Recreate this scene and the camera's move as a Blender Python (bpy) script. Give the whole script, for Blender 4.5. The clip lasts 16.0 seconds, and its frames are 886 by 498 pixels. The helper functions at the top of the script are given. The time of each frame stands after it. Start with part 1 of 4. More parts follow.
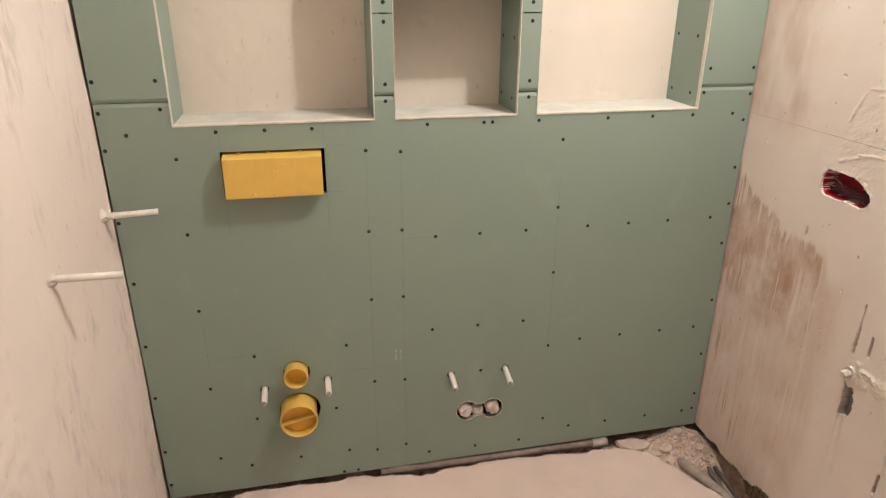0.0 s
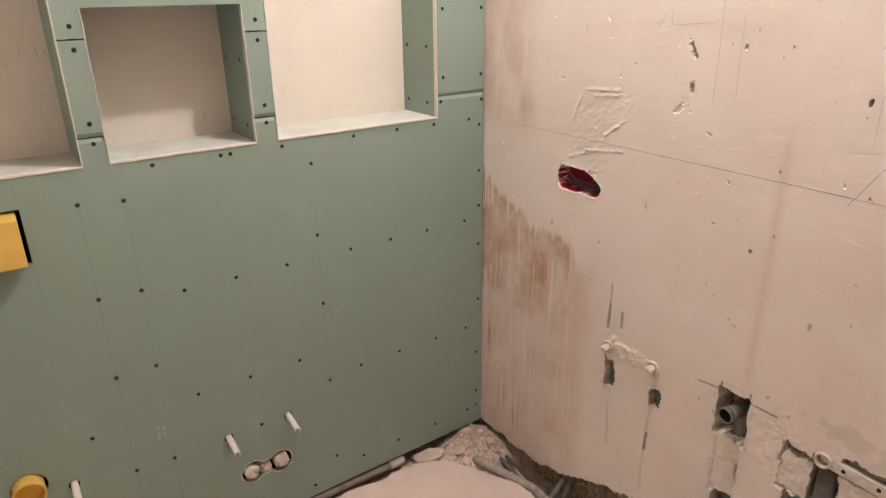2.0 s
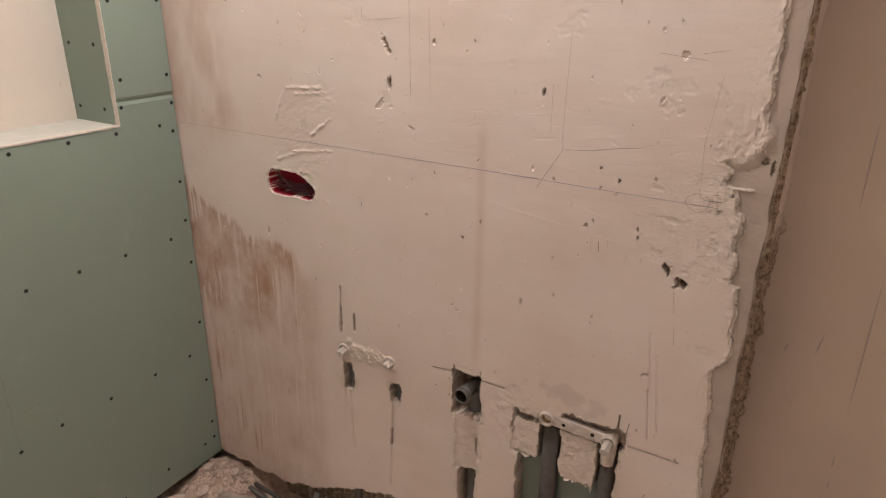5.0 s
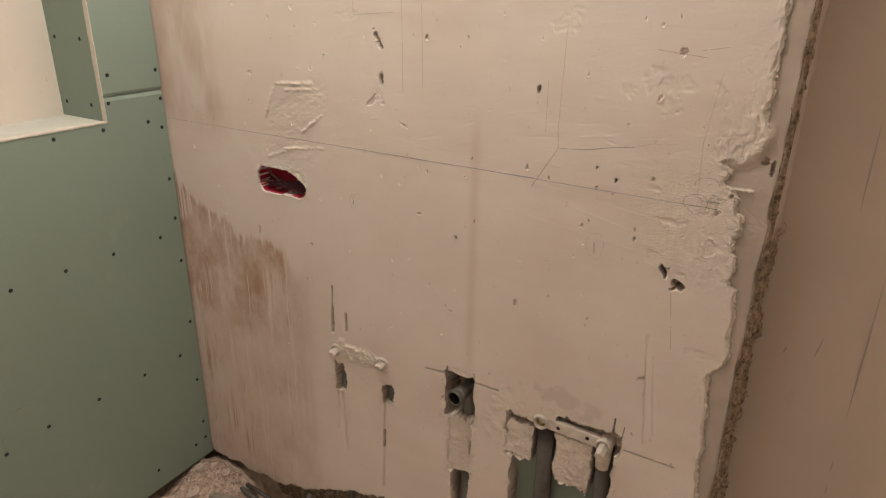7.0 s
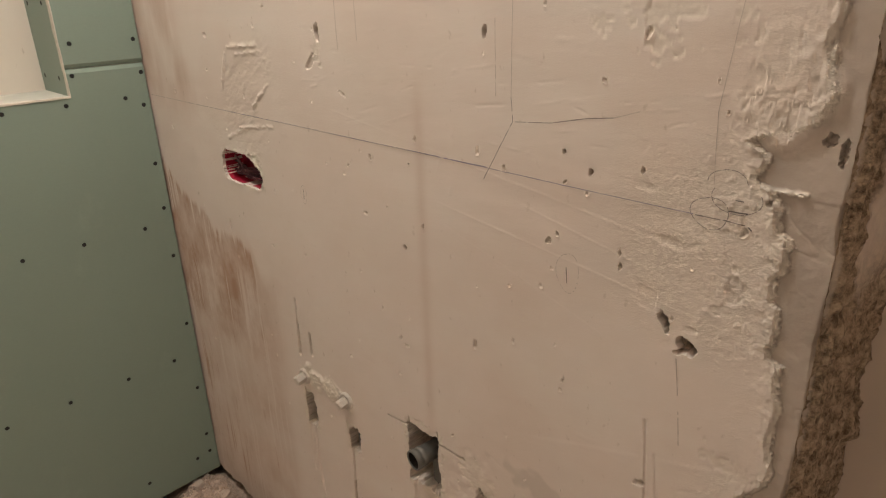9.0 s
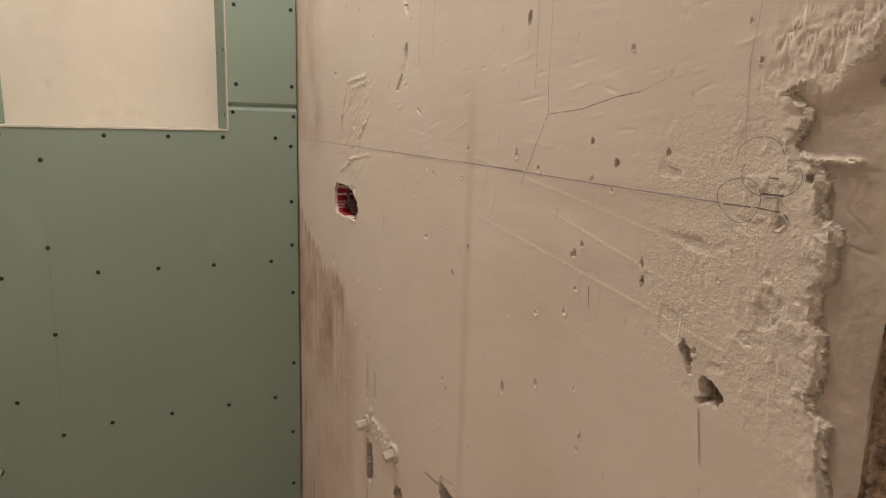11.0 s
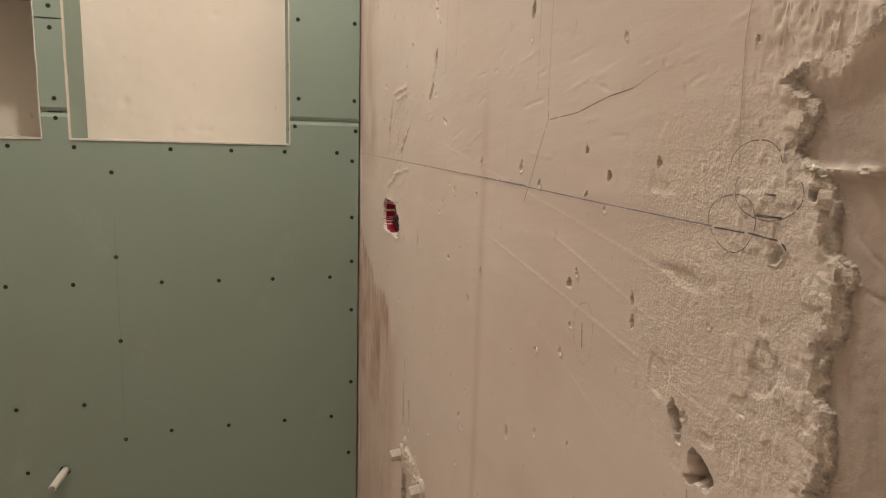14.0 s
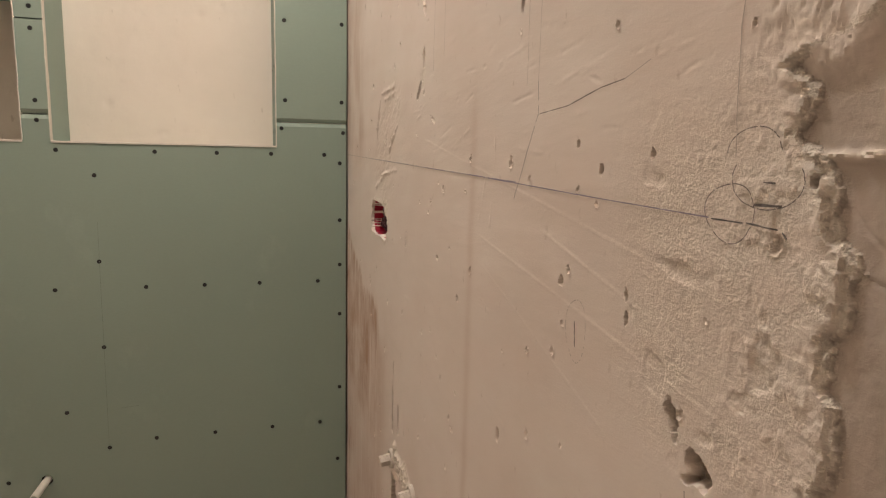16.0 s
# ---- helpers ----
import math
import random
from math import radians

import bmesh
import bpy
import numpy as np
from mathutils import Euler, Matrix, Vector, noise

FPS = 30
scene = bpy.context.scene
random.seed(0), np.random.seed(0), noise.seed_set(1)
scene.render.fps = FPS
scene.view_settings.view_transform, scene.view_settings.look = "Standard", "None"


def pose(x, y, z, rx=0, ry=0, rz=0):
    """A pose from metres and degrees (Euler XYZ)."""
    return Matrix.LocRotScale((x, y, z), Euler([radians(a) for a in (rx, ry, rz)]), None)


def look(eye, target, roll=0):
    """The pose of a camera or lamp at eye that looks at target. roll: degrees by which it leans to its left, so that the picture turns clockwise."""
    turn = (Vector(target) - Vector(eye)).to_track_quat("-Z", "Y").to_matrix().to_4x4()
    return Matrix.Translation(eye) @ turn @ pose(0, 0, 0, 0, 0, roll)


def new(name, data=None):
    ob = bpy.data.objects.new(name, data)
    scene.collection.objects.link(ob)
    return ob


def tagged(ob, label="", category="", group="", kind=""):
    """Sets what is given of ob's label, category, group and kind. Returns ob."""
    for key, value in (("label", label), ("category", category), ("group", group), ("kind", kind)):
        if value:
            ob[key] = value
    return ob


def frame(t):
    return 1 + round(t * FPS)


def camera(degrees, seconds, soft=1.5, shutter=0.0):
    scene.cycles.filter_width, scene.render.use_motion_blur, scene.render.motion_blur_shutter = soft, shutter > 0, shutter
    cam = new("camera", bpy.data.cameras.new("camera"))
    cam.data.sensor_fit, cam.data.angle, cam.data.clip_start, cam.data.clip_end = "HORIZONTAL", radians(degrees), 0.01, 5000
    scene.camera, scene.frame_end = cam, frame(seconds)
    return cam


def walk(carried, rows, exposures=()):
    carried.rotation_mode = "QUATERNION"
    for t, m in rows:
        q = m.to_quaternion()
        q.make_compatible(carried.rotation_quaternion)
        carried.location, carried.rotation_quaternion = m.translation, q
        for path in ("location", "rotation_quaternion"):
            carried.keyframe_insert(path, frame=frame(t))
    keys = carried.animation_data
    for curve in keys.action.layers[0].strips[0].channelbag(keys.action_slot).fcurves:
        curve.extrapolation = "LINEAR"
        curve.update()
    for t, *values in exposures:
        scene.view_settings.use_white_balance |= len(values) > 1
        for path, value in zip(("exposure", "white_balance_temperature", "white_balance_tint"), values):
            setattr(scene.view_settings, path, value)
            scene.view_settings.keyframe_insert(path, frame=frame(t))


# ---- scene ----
cam = camera(67.7, 16.0, soft=1.2)
PATH = [
    (0, (-1.262, -1.689, 1.452), (-0.877, 0.126, 0.706), 0.3),
    (0.5, (-1.313, -1.654, 1.462), (-0.81, 0.131, 0.714), 0.1),
    (1, (-1.32, -1.619, 1.465), (-0.643, 0.112, 0.726), 0.3),
    (1.5, (-1.284, -1.588, 1.464), (-0.424, 0.066, 0.738), -0.1),
    (2, (-1.244, -1.556, 1.469), (-0.179, -0.03, 0.737), -0.8),
    (2.5, (-1.216, -1.54, 1.455), (0.02, -0.152, 0.717), -0.5),
    (3, (-1.173, -1.534, 1.45), (0.195, -0.28, 0.704), -0.7),
    (3.5, (-1.157, -1.533, 1.448), (0.332, -0.425, 0.703), -0.4),
    (4, (-1.171, -1.52, 1.456), (0.422, -0.56, 0.72), 0.5),
    (6.5, (-1.164, -1.525, 1.459), (0.442, -0.591, 0.717), 0.8),
    (7, (-1.141, -1.515, 1.457), (0.462, -0.583, 0.707), 0.9),
    (7.5, (-1.046, -1.524, 1.429), (0.539, -0.56, 0.683), 1.1),
    (8, (-0.886, -1.553, 1.404), (0.647, -0.482, 0.694), 0.2),
    (8.5, (-0.732, -1.586, 1.374), (0.688, -0.387, 0.635), -0.7),
    (9, (-0.623, -1.603, 1.334), (0.674, -0.276, 0.588), -1.8),
    (9.2, (-0.578, -1.602, 1.31), (0.632, -0.18, 0.593), -2.1),
    (11.3, (-0.353, -1.695, 1.162), (0.422, 0.112, 0.795), 2.3),
    (11.5, (-0.303, -1.661, 1.175), (0.387, 0.179, 0.801), 2.6),
    (12, (-0.27, -1.659, 1.166), (0.275, 0.24, 0.856), 2.3),
    (12.5, (-0.265, -1.665, 1.161), (0.252, 0.243, 0.859), 2.1),
    (13, (-0.26, -1.665, 1.159), (0.275, 0.234, 0.831), 1.5),
    (13.5, (-0.263, -1.66, 1.159), (0.28, 0.236, 0.828), 1.9),
    (14, (-0.263, -1.659, 1.158), (0.291, 0.233, 0.823), 1.7),
    (14.5, (-0.261, -1.656, 1.156), (0.299, 0.235, 0.829), 1.7),
    (15, (-0.262, -1.645, 1.153), (0.322, 0.241, 0.831), 1.5),
    (15.5, (-0.261, -1.646, 1.151), (0.324, 0.239, 0.828), 1.5),
    (16, (-0.258, -1.646, 1.149), (0.327, 0.24, 0.83), 1.5),
]
walk(cam, [(t, look(eye, target, roll)) for t, eye, target, roll in PATH], [
    (0, 0.28, 6250, 11), (1.5, 0.29, 6180, 12), (2, 0.14, 6120, 14), (2.5, 0.06, 6100, 15), (3, -0.13, 6090, 18), (3.5, -0.18, 6080, 18), (4.2, -0.22, 6120, 18), (7, -0.27, 6420, 9), (9, -0.36, 6450, 8), (12, -0.36, 6550, 8), (16, -0.36, 6560, 11)])

# ---------------------------------------------------------------- light
world = bpy.data.worlds.new("world")
scene.world = world
world.use_nodes = True
world.node_tree.nodes["Background"].inputs[0].default_value = (1.0, 0.9, 0.8, 1)
world.node_tree.nodes["Background"].inputs[1].default_value = 0.0

LAMP = (-0.33, -0.70, 2.42)
lamp_data = bpy.data.lights.new("ceiling_bulb", "POINT")
lamp_data.energy, lamp_data.color, lamp_data.shadow_soft_size = 44, (1.0, 0.955, 0.885), 0.03
new("ceiling_bulb", lamp_data).location = LAMP

# ---------------------------------------------------------------- materials


def node_material(name):
    m = bpy.data.materials.new(name)
    m.use_nodes = True
    return m, m.node_tree.nodes, m.node_tree.links, m.node_tree.nodes["Principled BSDF"]


def texture(nodes, links, scale, detail=4.0, stretch=(1, 1, 1), rough=0.55):
    where = nodes.new("ShaderNodeTexCoord")
    turn = nodes.new("ShaderNodeMapping")
    turn.inputs["Scale"].default_value = stretch
    links.new(where.outputs["Object"], turn.inputs["Vector"])
    n = nodes.new("ShaderNodeTexNoise")
    n.inputs["Scale"].default_value, n.inputs["Detail"].default_value = scale, detail
    n.inputs["Roughness"].default_value = rough
    links.new(turn.outputs["Vector"], n.inputs["Vector"])
    return n.outputs["Fac"]


def ramp(nodes, links, fac, low, high, a=0.0, b=1.0):
    r = nodes.new("ShaderNodeMapRange")
    r.inputs["From Min"].default_value, r.inputs["From Max"].default_value = low, high
    r.inputs["To Min"].default_value, r.inputs["To Max"].default_value = a, b
    links.new(fac, r.inputs["Value"])
    return r.outputs["Result"]


def mixed(nodes, links, fac, a, b):
    m = nodes.new("ShaderNodeMix")
    m.data_type = "RGBA"
    for socket, value in ((m.inputs["Factor"], fac), (m.inputs["A"], a), (m.inputs["B"], b)):
        if isinstance(value, tuple):
            socket.default_value = (*value, 1)
        elif isinstance(value, float):
            socket.default_value = value
        else:
            links.new(value, socket)
    return m.outputs["Result"]


def product(nodes, links, a, b):
    m = nodes.new("ShaderNodeMath")
    m.operation = "MULTIPLY"
    for socket, value in ((m.inputs[0], a), (m.inputs[1], b)):
        if isinstance(value, float):
            socket.default_value = value
        else:
            links.new(value, socket)
    return m.outputs[0]


def relief(nodes, links, shader, fac, strength, distance, below=None):
    b = nodes.new("ShaderNodeBump")
    if isinstance(strength, float):
        b.inputs["Strength"].default_value = strength
    else:
        links.new(strength, b.inputs["Strength"])
    b.inputs["Distance"].default_value = distance
    links.new(fac, b.inputs["Height"])
    if below is not None:
        links.new(below, b.inputs["Normal"])
    links.new(b.outputs["Normal"], shader.inputs["Normal"])
    return b.outputs["Normal"]


def plain(name, colour, roughness=0.5, metal=0.0, vary=0.12, scale=40.0, bump=0.15, distance=0.0008, dark=None):
    """A surface with colour blotches at two sizes and a fine relief."""
    m, nodes, links, shader = node_material(name)
    low = dark or tuple(c * (1 - 2.2 * vary) for c in colour)
    fac = ramp(nodes, links, texture(nodes, links, scale), 0.3, 0.7)
    wide = ramp(nodes, links, texture(nodes, links, scale / 9), 0.35, 0.65)
    first = mixed(nodes, links, fac, low, colour)
    links.new(mixed(nodes, links, product(nodes, links, wide, 0.5), first, colour), shader.inputs["Base Color"])
    shader.inputs["Roughness"].default_value, shader.inputs["Metallic"].default_value = roughness, metal
    relief(nodes, links, shader, texture(nodes, links, scale * 8, 3), bump, distance)
    return m


def plaster_material(name, base, warm):
    """Gypsum plaster: blotches, trowel smears, fine grit."""
    m, nodes, links, shader = node_material(name)
    wide = ramp(nodes, links, texture(nodes, links, 2.2, 5), 0.35, 0.7)
    smear = ramp(nodes, links, texture(nodes, links, 9, 5, (1, 0.35, 1)), 0.4, 0.75)
    dirt = ramp(nodes, links, texture(nodes, links, 5, 8, (1, 1, 0.4), 0.7), 0.62, 0.75)
    c = mixed(nodes, links, wide, base, warm)
    c = mixed(nodes, links, product(nodes, links, smear, 0.3), c, tuple(v * 0.84 for v in base))
    c = mixed(nodes, links, product(nodes, links, dirt, 0.35), c, tuple(v * 0.6 for v in warm))
    links.new(c, shader.inputs["Base Color"])
    shader.inputs["Roughness"].default_value = 0.85
    first = relief(nodes, links, shader, texture(nodes, links, 14, 6, (1, 0.5, 1)), 0.35, 0.006)
    relief(nodes, links, shader, texture(nodes, links, 420, 3), 0.16, 0.0015, first)
    return m


def smear_over(m, dark, amount):
    """Grey scuffs over a plaster."""
    nodes, links = m.node_tree.nodes, m.node_tree.links
    shader = nodes["Principled BSDF"]
    under_colour = shader.inputs["Base Color"].links[0].from_socket
    a = ramp(nodes, links, texture(nodes, links, 6, 6, (1, 1.6, 0.6), 0.62), 0.51, 0.66)
    b = ramp(nodes, links, texture(nodes, links, 60, 5, (1, 1, 0.35)), 0.40, 0.65)
    links.new(mixed(nodes, links, product(nodes, links, product(nodes, links, a, b), amount), under_colour, dark), shader.inputs["Base Color"])


def board_material(name, base):
    """Moisture-proof plasterboard paper with chalky smudges."""
    m, nodes, links, shader = node_material(name)
    wide = ramp(nodes, links, texture(nodes, links, 1.6, 4), 0.35, 0.65)
    dust = ramp(nodes, links, texture(nodes, links, 7, 7, (1, 1, 0.7), 0.65), 0.58, 0.8)
    fibre = ramp(nodes, links, texture(nodes, links, 260, 3, (0.4, 1, 1)), 0.3, 0.7)
    c = mixed(nodes, links, wide, tuple(v * 0.93 for v in base), base)
    c = mixed(nodes, links, product(nodes, links, dust, 0.13), c, (0.66, 0.68, 0.62))
    c = mixed(nodes, links, product(nodes, links, fibre, 0.12), c, tuple(v * 0.72 for v in base))
    links.new(c, shader.inputs["Base Color"])
    shader.inputs["Roughness"].default_value = 0.62
    relief(nodes, links, shader, texture(nodes, links, 380, 3), 0.07, 0.0008)
    return m


PLASTER = (0.785, 0.70, 0.64)
GREEN = board_material("green_board_paper", (0.26, 0.333, 0.279))
SHELF = plain("dusty_board", (0.60, 0.60, 0.54), 0.85, 0, 0.12, 18, 0.25)
GYPSUM = plain("cut_gypsum", (0.70, 0.65, 0.58), 0.9, 0, 0.08, 120, 0.5)
PLASTER_WEST = plaster_material("skimmed_plaster", (0.76, 0.68, 0.62), (0.72, 0.625, 0.56))
smear_over(PLASTER_WEST, (0.46, 0.41, 0.37), 0.75)
PLASTER_BACK = plaster_material("old_plaster", (0.72, 0.655, 0.575), (0.68, 0.61, 0.525))


def flecks_over(m, dark, low=0.635):
    """Sparse dark nicks over a plaster."""
    nodes, links = m.node_tree.nodes, m.node_tree.links
    shader = nodes["Principled BSDF"]
    under_colour = shader.inputs["Base Color"].links[0].from_socket
    a = ramp(nodes, links, texture(nodes, links, 62, 3, (1, 1, 0.35)), low, low + 0.025)
    b = ramp(nodes, links, texture(nodes, links, 9, 3), 0.48, 0.56)
    links.new(mixed(nodes, links, product(nodes, links, product(nodes, links, a, b), 0.7), under_colour, dark), shader.inputs["Base Color"])


flecks_over(PLASTER_BACK, (0.52, 0.45, 0.38), 0.662)
flecks_over(PLASTER_WEST, (0.48, 0.42, 0.37), 0.685)
PLASTER_DIM = plaster_material("unpainted_plaster", (0.73, 0.63, 0.54), (0.67, 0.575, 0.49))
PLASTER_PLAIN = plaster_material("plain_plaster", (0.74, 0.645, 0.565), (0.68, 0.59, 0.51))
def floor_material():
    """Smooth pinkish screed, and brown rubble where it has broken away."""
    m, nodes, links, shader = node_material("screed_and_rubble")
    a = nodes.new("ShaderNodeAttribute")
    a.attribute_name = "rubble"
    wide = ramp(nodes, links, texture(nodes, links, 4, 5), 0.35, 0.7)
    speck = ramp(nodes, links, texture(nodes, links, 90, 5), 0.62, 0.75)
    c = mixed(nodes, links, wide, (0.69, 0.57, 0.505), (0.63, 0.515, 0.45))
    c = mixed(nodes, links, product(nodes, links, speck, 0.3), c, (0.50, 0.40, 0.34))
    grit = ramp(nodes, links, texture(nodes, links, 38, 7, (1, 1, 1), 0.7), 0.34, 0.60)
    c = mixed(nodes, links, a.outputs["Fac"], c, mixed(nodes, links, grit, (0.42, 0.30, 0.22), (0.70, 0.565, 0.475)))
    links.new(c, shader.inputs["Base Color"])
    shader.inputs["Roughness"].default_value = 0.92
    first = relief(nodes, links, shader, texture(nodes, links, 30, 6), 0.25, 0.004)
    relief(nodes, links, shader, texture(nodes, links, 300, 4), 0.3, 0.002, first)
    return m


FLOOR = floor_material()
RUBBLE = plain("rubble", (0.64, 0.52, 0.44), 0.95, 0, 0.22, 60, 0.8, 0.003, (0.33, 0.25, 0.20))
BLACK = plain("phosphated_steel", (0.012, 0.012, 0.012), 0.75, 0.0, 0.1, 300, 0.1)
HOLE_SHADE = plain("cavity_shade", (0.028, 0.02, 0.015), 0.95, 0, 0.2, 60, 0.6)
YELLOW = plain("yellow_plastic", (0.76, 0.50, 0.11), 0.42, 0, 0.05, 30, 0.05)
ORANGE = plain("amber_plastic", (0.80, 0.45, 0.06), 0.38, 0, 0.05, 30, 0.05)
WHITE_PIPE = plain("white_plastic", (0.74, 0.70, 0.63), 0.45, 0, 0.07, 70, 0.1)
THREAD = plain("zinc_thread", (0.42, 0.41, 0.37), 0.4, 0.7, 0.15, 90, 0.1)
GREY_PIPE = plain("grey_plastic", (0.17, 0.162, 0.148), 0.5, 0, 0.15, 50, 0.2)
DARK_PIPE = plain("grey_foam_sleeve", (0.115, 0.10, 0.088), 0.8, 0, 0.2, 60, 0.5)
RED = plain("red_plastic", (0.43, 0.014, 0.045), 0.4, 0, 0.15, 60, 0.1)
CABLE = plain("black_cable", (0.07, 0.012, 0.022), 0.7, 0, 0.2, 90, 0.1)
CABLE_PALE = plain("pale_cable", (0.20, 0.10, 0.11), 0.6, 0, 0.2, 90, 0.1)
PENCIL = plain("graphite", (0.17, 0.15, 0.14), 0.6, 0, 0.2, 300, 0.1)
THIN = plain("thin_graphite", (0.24, 0.205, 0.19), 0.7, 0, 0.2, 300, 0.1)
FAINT = plain("faint_graphite", (0.55, 0.475, 0.425), 0.7, 0, 0.15, 300, 0.1)
INK = plain("blue_ink", (0.36, 0.32, 0.41), 0.7, 0, 0.25, 60, 0.1)
BOARD_LINE = plain("graphite_on_board", (0.215, 0.272, 0.228), 0.7, 0, 0.2, 60, 0.1)
PATCH = plain("fresh_plaster", (0.74, 0.665, 0.59), 0.9, 0, 0.12, 50, 0.6, 0.003)


def east_material():
    """Broken wall plaster: skim coat, brown drips, grey undercoat, raw concrete darkened to shade its hollows."""
    m, nodes, links, shader = node_material("broken_plaster")

    def layer(name):
        a = nodes.new("ShaderNodeAttribute")
        a.attribute_name = name
        return a.outputs["Fac"]

    wide = ramp(nodes, links, texture(nodes, links, 3, 5), 0.35, 0.7)
    smear = ramp(nodes, links, texture(nodes, links, 10, 6, (1, 0.3, 1)), 0.45, 0.75)
    speck = ramp(nodes, links, texture(nodes, links, 70, 5, (1, 1, 0.7)), 0.66, 0.74)
    c = mixed(nodes, links, wide, PLASTER, (0.715, 0.615, 0.545))
    c = mixed(nodes, links, product(nodes, links, smear, 0.45), c, (0.80, 0.755, 0.695))
    c = mixed(nodes, links, product(nodes, links, speck, 0.36), c, (0.40, 0.31, 0.24))
    streak = ramp(nodes, links, texture(nodes, links, 40, 5, (1, 1, 0.09), 0.6), 0.36, 0.58, 0.80, 1.0)
    c = mixed(nodes, links, product(nodes, links, layer("stain"), streak), c, (0.40, 0.215, 0.12))
    c = mixed(nodes, links, layer("fresh_and_lit"), c, (0.76, 0.70, 0.60))
    under = ramp(nodes, links, texture(nodes, links, 12, 5), 0.35, 0.7)
    c = mixed(nodes, links, layer("under"), c, mixed(nodes, links, under, (0.46, 0.395, 0.34), (0.55, 0.475, 0.41)))
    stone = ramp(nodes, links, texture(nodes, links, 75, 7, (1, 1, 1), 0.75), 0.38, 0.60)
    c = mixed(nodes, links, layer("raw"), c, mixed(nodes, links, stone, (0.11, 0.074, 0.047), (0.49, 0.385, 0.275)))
    links.new(c, shader.inputs["Base Color"])
    shader.inputs["Roughness"].default_value = 0.88
    first = relief(nodes, links, shader, texture(nodes, links, 34, 8, (1, 0.3, 1), 0.7), 0.16, 0.0025)
    grit = nodes.new("ShaderNodeMath")
    grit.operation = "ADD"
    grit.inputs[1].default_value = 0.03
    links.new(layer("grit"), grit.inputs[0])
    fine = ramp(nodes, links, texture(nodes, links, 520, 4, (1, 1, 1), 0.55), 0.40, 0.70)
    chips = ramp(nodes, links, texture(nodes, links, 140, 6, (1, 0.8, 1), 0.68), 0.50, 0.60)
    both = nodes.new("ShaderNodeMath")
    both.operation = "MULTIPLY_ADD"
    links.new(chips, both.inputs[0])
    both.inputs[1].default_value = 0.8
    links.new(product(nodes, links, fine, 0.6), both.inputs[2])
    crust = both.outputs[0]
    relief(nodes, links, shader, crust, grit.outputs[0], 0.0014, first)
    return m


EAST = east_material()

# ---------------------------------------------------------------- builders


def mesh_of(name, verts, faces, smooth=False):
    me = bpy.data.meshes.new(name)
    me.from_pydata([tuple(v) for v in verts], [], faces)
    me.update()
    if smooth:
        me.polygons.foreach_set("use_smooth", [True] * len(me.polygons))
    return me


def settle(bm, name, smooth=False):
    bmesh.ops.recalc_face_normals(bm, faces=bm.faces)
    me = bpy.data.meshes.new(name)
    bm.to_mesh(me)
    bm.free()
    if smooth:
        me.polygons.foreach_set("use_smooth", [True] * len(me.polygons))
    return me


def part(name, data, material, parent=None, label=""):
    me = settle(data, name) if isinstance(data, bmesh.types.BMesh) else data
    me.materials.clear()
    me.materials.append(material)
    ob = new(name, me)
    ob.parent = parent
    return tagged(ob, label)


def thing(name, label, category, place=(0, 0, 0), kind="", group=""):
    ob = new(name)
    ob.location = place
    ob.empty_display_size = 0.02
    return tagged(ob, label, category, group, kind)


def plate(loops, axis, a, b):
    """An outline with holes, drawn in the plane across the axis (y or x), as a slab from a to b."""
    flat = [p for loop in loops for p in loop]
    from mathutils.geometry import tessellate_polygon
    tris = tessellate_polygon([[Vector((u, v, 0)) for u, v in loop] for loop in loops])
    spot = (lambda u, v, w: (u, w, v)) if axis == "y" else (lambda u, v, w: (w, u, v))
    n = len(flat)
    verts = [spot(u, v, a) for u, v in flat] + [spot(u, v, b) for u, v in flat]
    faces = [tuple(t) for t in tris] + [tuple(i + n for i in reversed(t)) for t in tris]
    at = 0
    for loop in loops:
        k = len(loop)
        faces += [(at + i, at + (i + 1) % k, n + at + (i + 1) % k, n + at + i) for i in range(k)]
        at += k
    me = mesh_of("slab", verts, faces)
    bm = bmesh.new()
    bm.from_mesh(me)
    bpy.data.meshes.remove(me)
    bmesh.ops.recalc_face_normals(bm, faces=bm.faces)
    return bm


def box(x0, x1, y0, y1, z0, z1, bevel=0.0):
    bm = bmesh.new()
    bmesh.ops.create_cube(bm, size=1)
    for v in bm.verts:
        v.co = Vector(((x0 + x1) / 2 + v.co.x * (x1 - x0), (y0 + y1) / 2 + v.co.y * (y1 - y0), (z0 + z1) / 2 + v.co.z * (z1 - z0)))
    if bevel:
        bmesh.ops.bevel(bm, geom=list(bm.edges), offset=bevel, segments=2, affect="EDGES", profile=0.5)
    return bm


def lathe(profile, start, way, segments=32, smooth=True, name="turned"):
    """Rings of (distance along, radius) about an axis."""
    way = Vector(way).normalized()
    side = way.orthogonal().normalized()
    up = way.cross(side)
    verts, faces = [], []
    for d, r in profile:
        for i in range(segments):
            a = 2 * math.pi * i / segments
            verts.append(Vector(start) + way * d + (side * math.cos(a) + up * math.sin(a)) * max(r, 1e-5))
    for j in range(len(profile) - 1):
        for i in range(segments):
            k = (i + 1) % segments
            faces.append((j * segments + i, j * segments + k, (j + 1) * segments + k, (j + 1) * segments + i))
    me = mesh_of(name, verts, faces, smooth)
    bm = bmesh.new()
    bm.from_mesh(me)
    bmesh.ops.remove_doubles(bm, verts=bm.verts, dist=3e-5)
    bmesh.ops.recalc_face_normals(bm, faces=bm.faces)
    bm.to_mesh(me)
    bm.free()
    return me


def sweep(points, radius, segments=10, name="cable", rib=0.0):
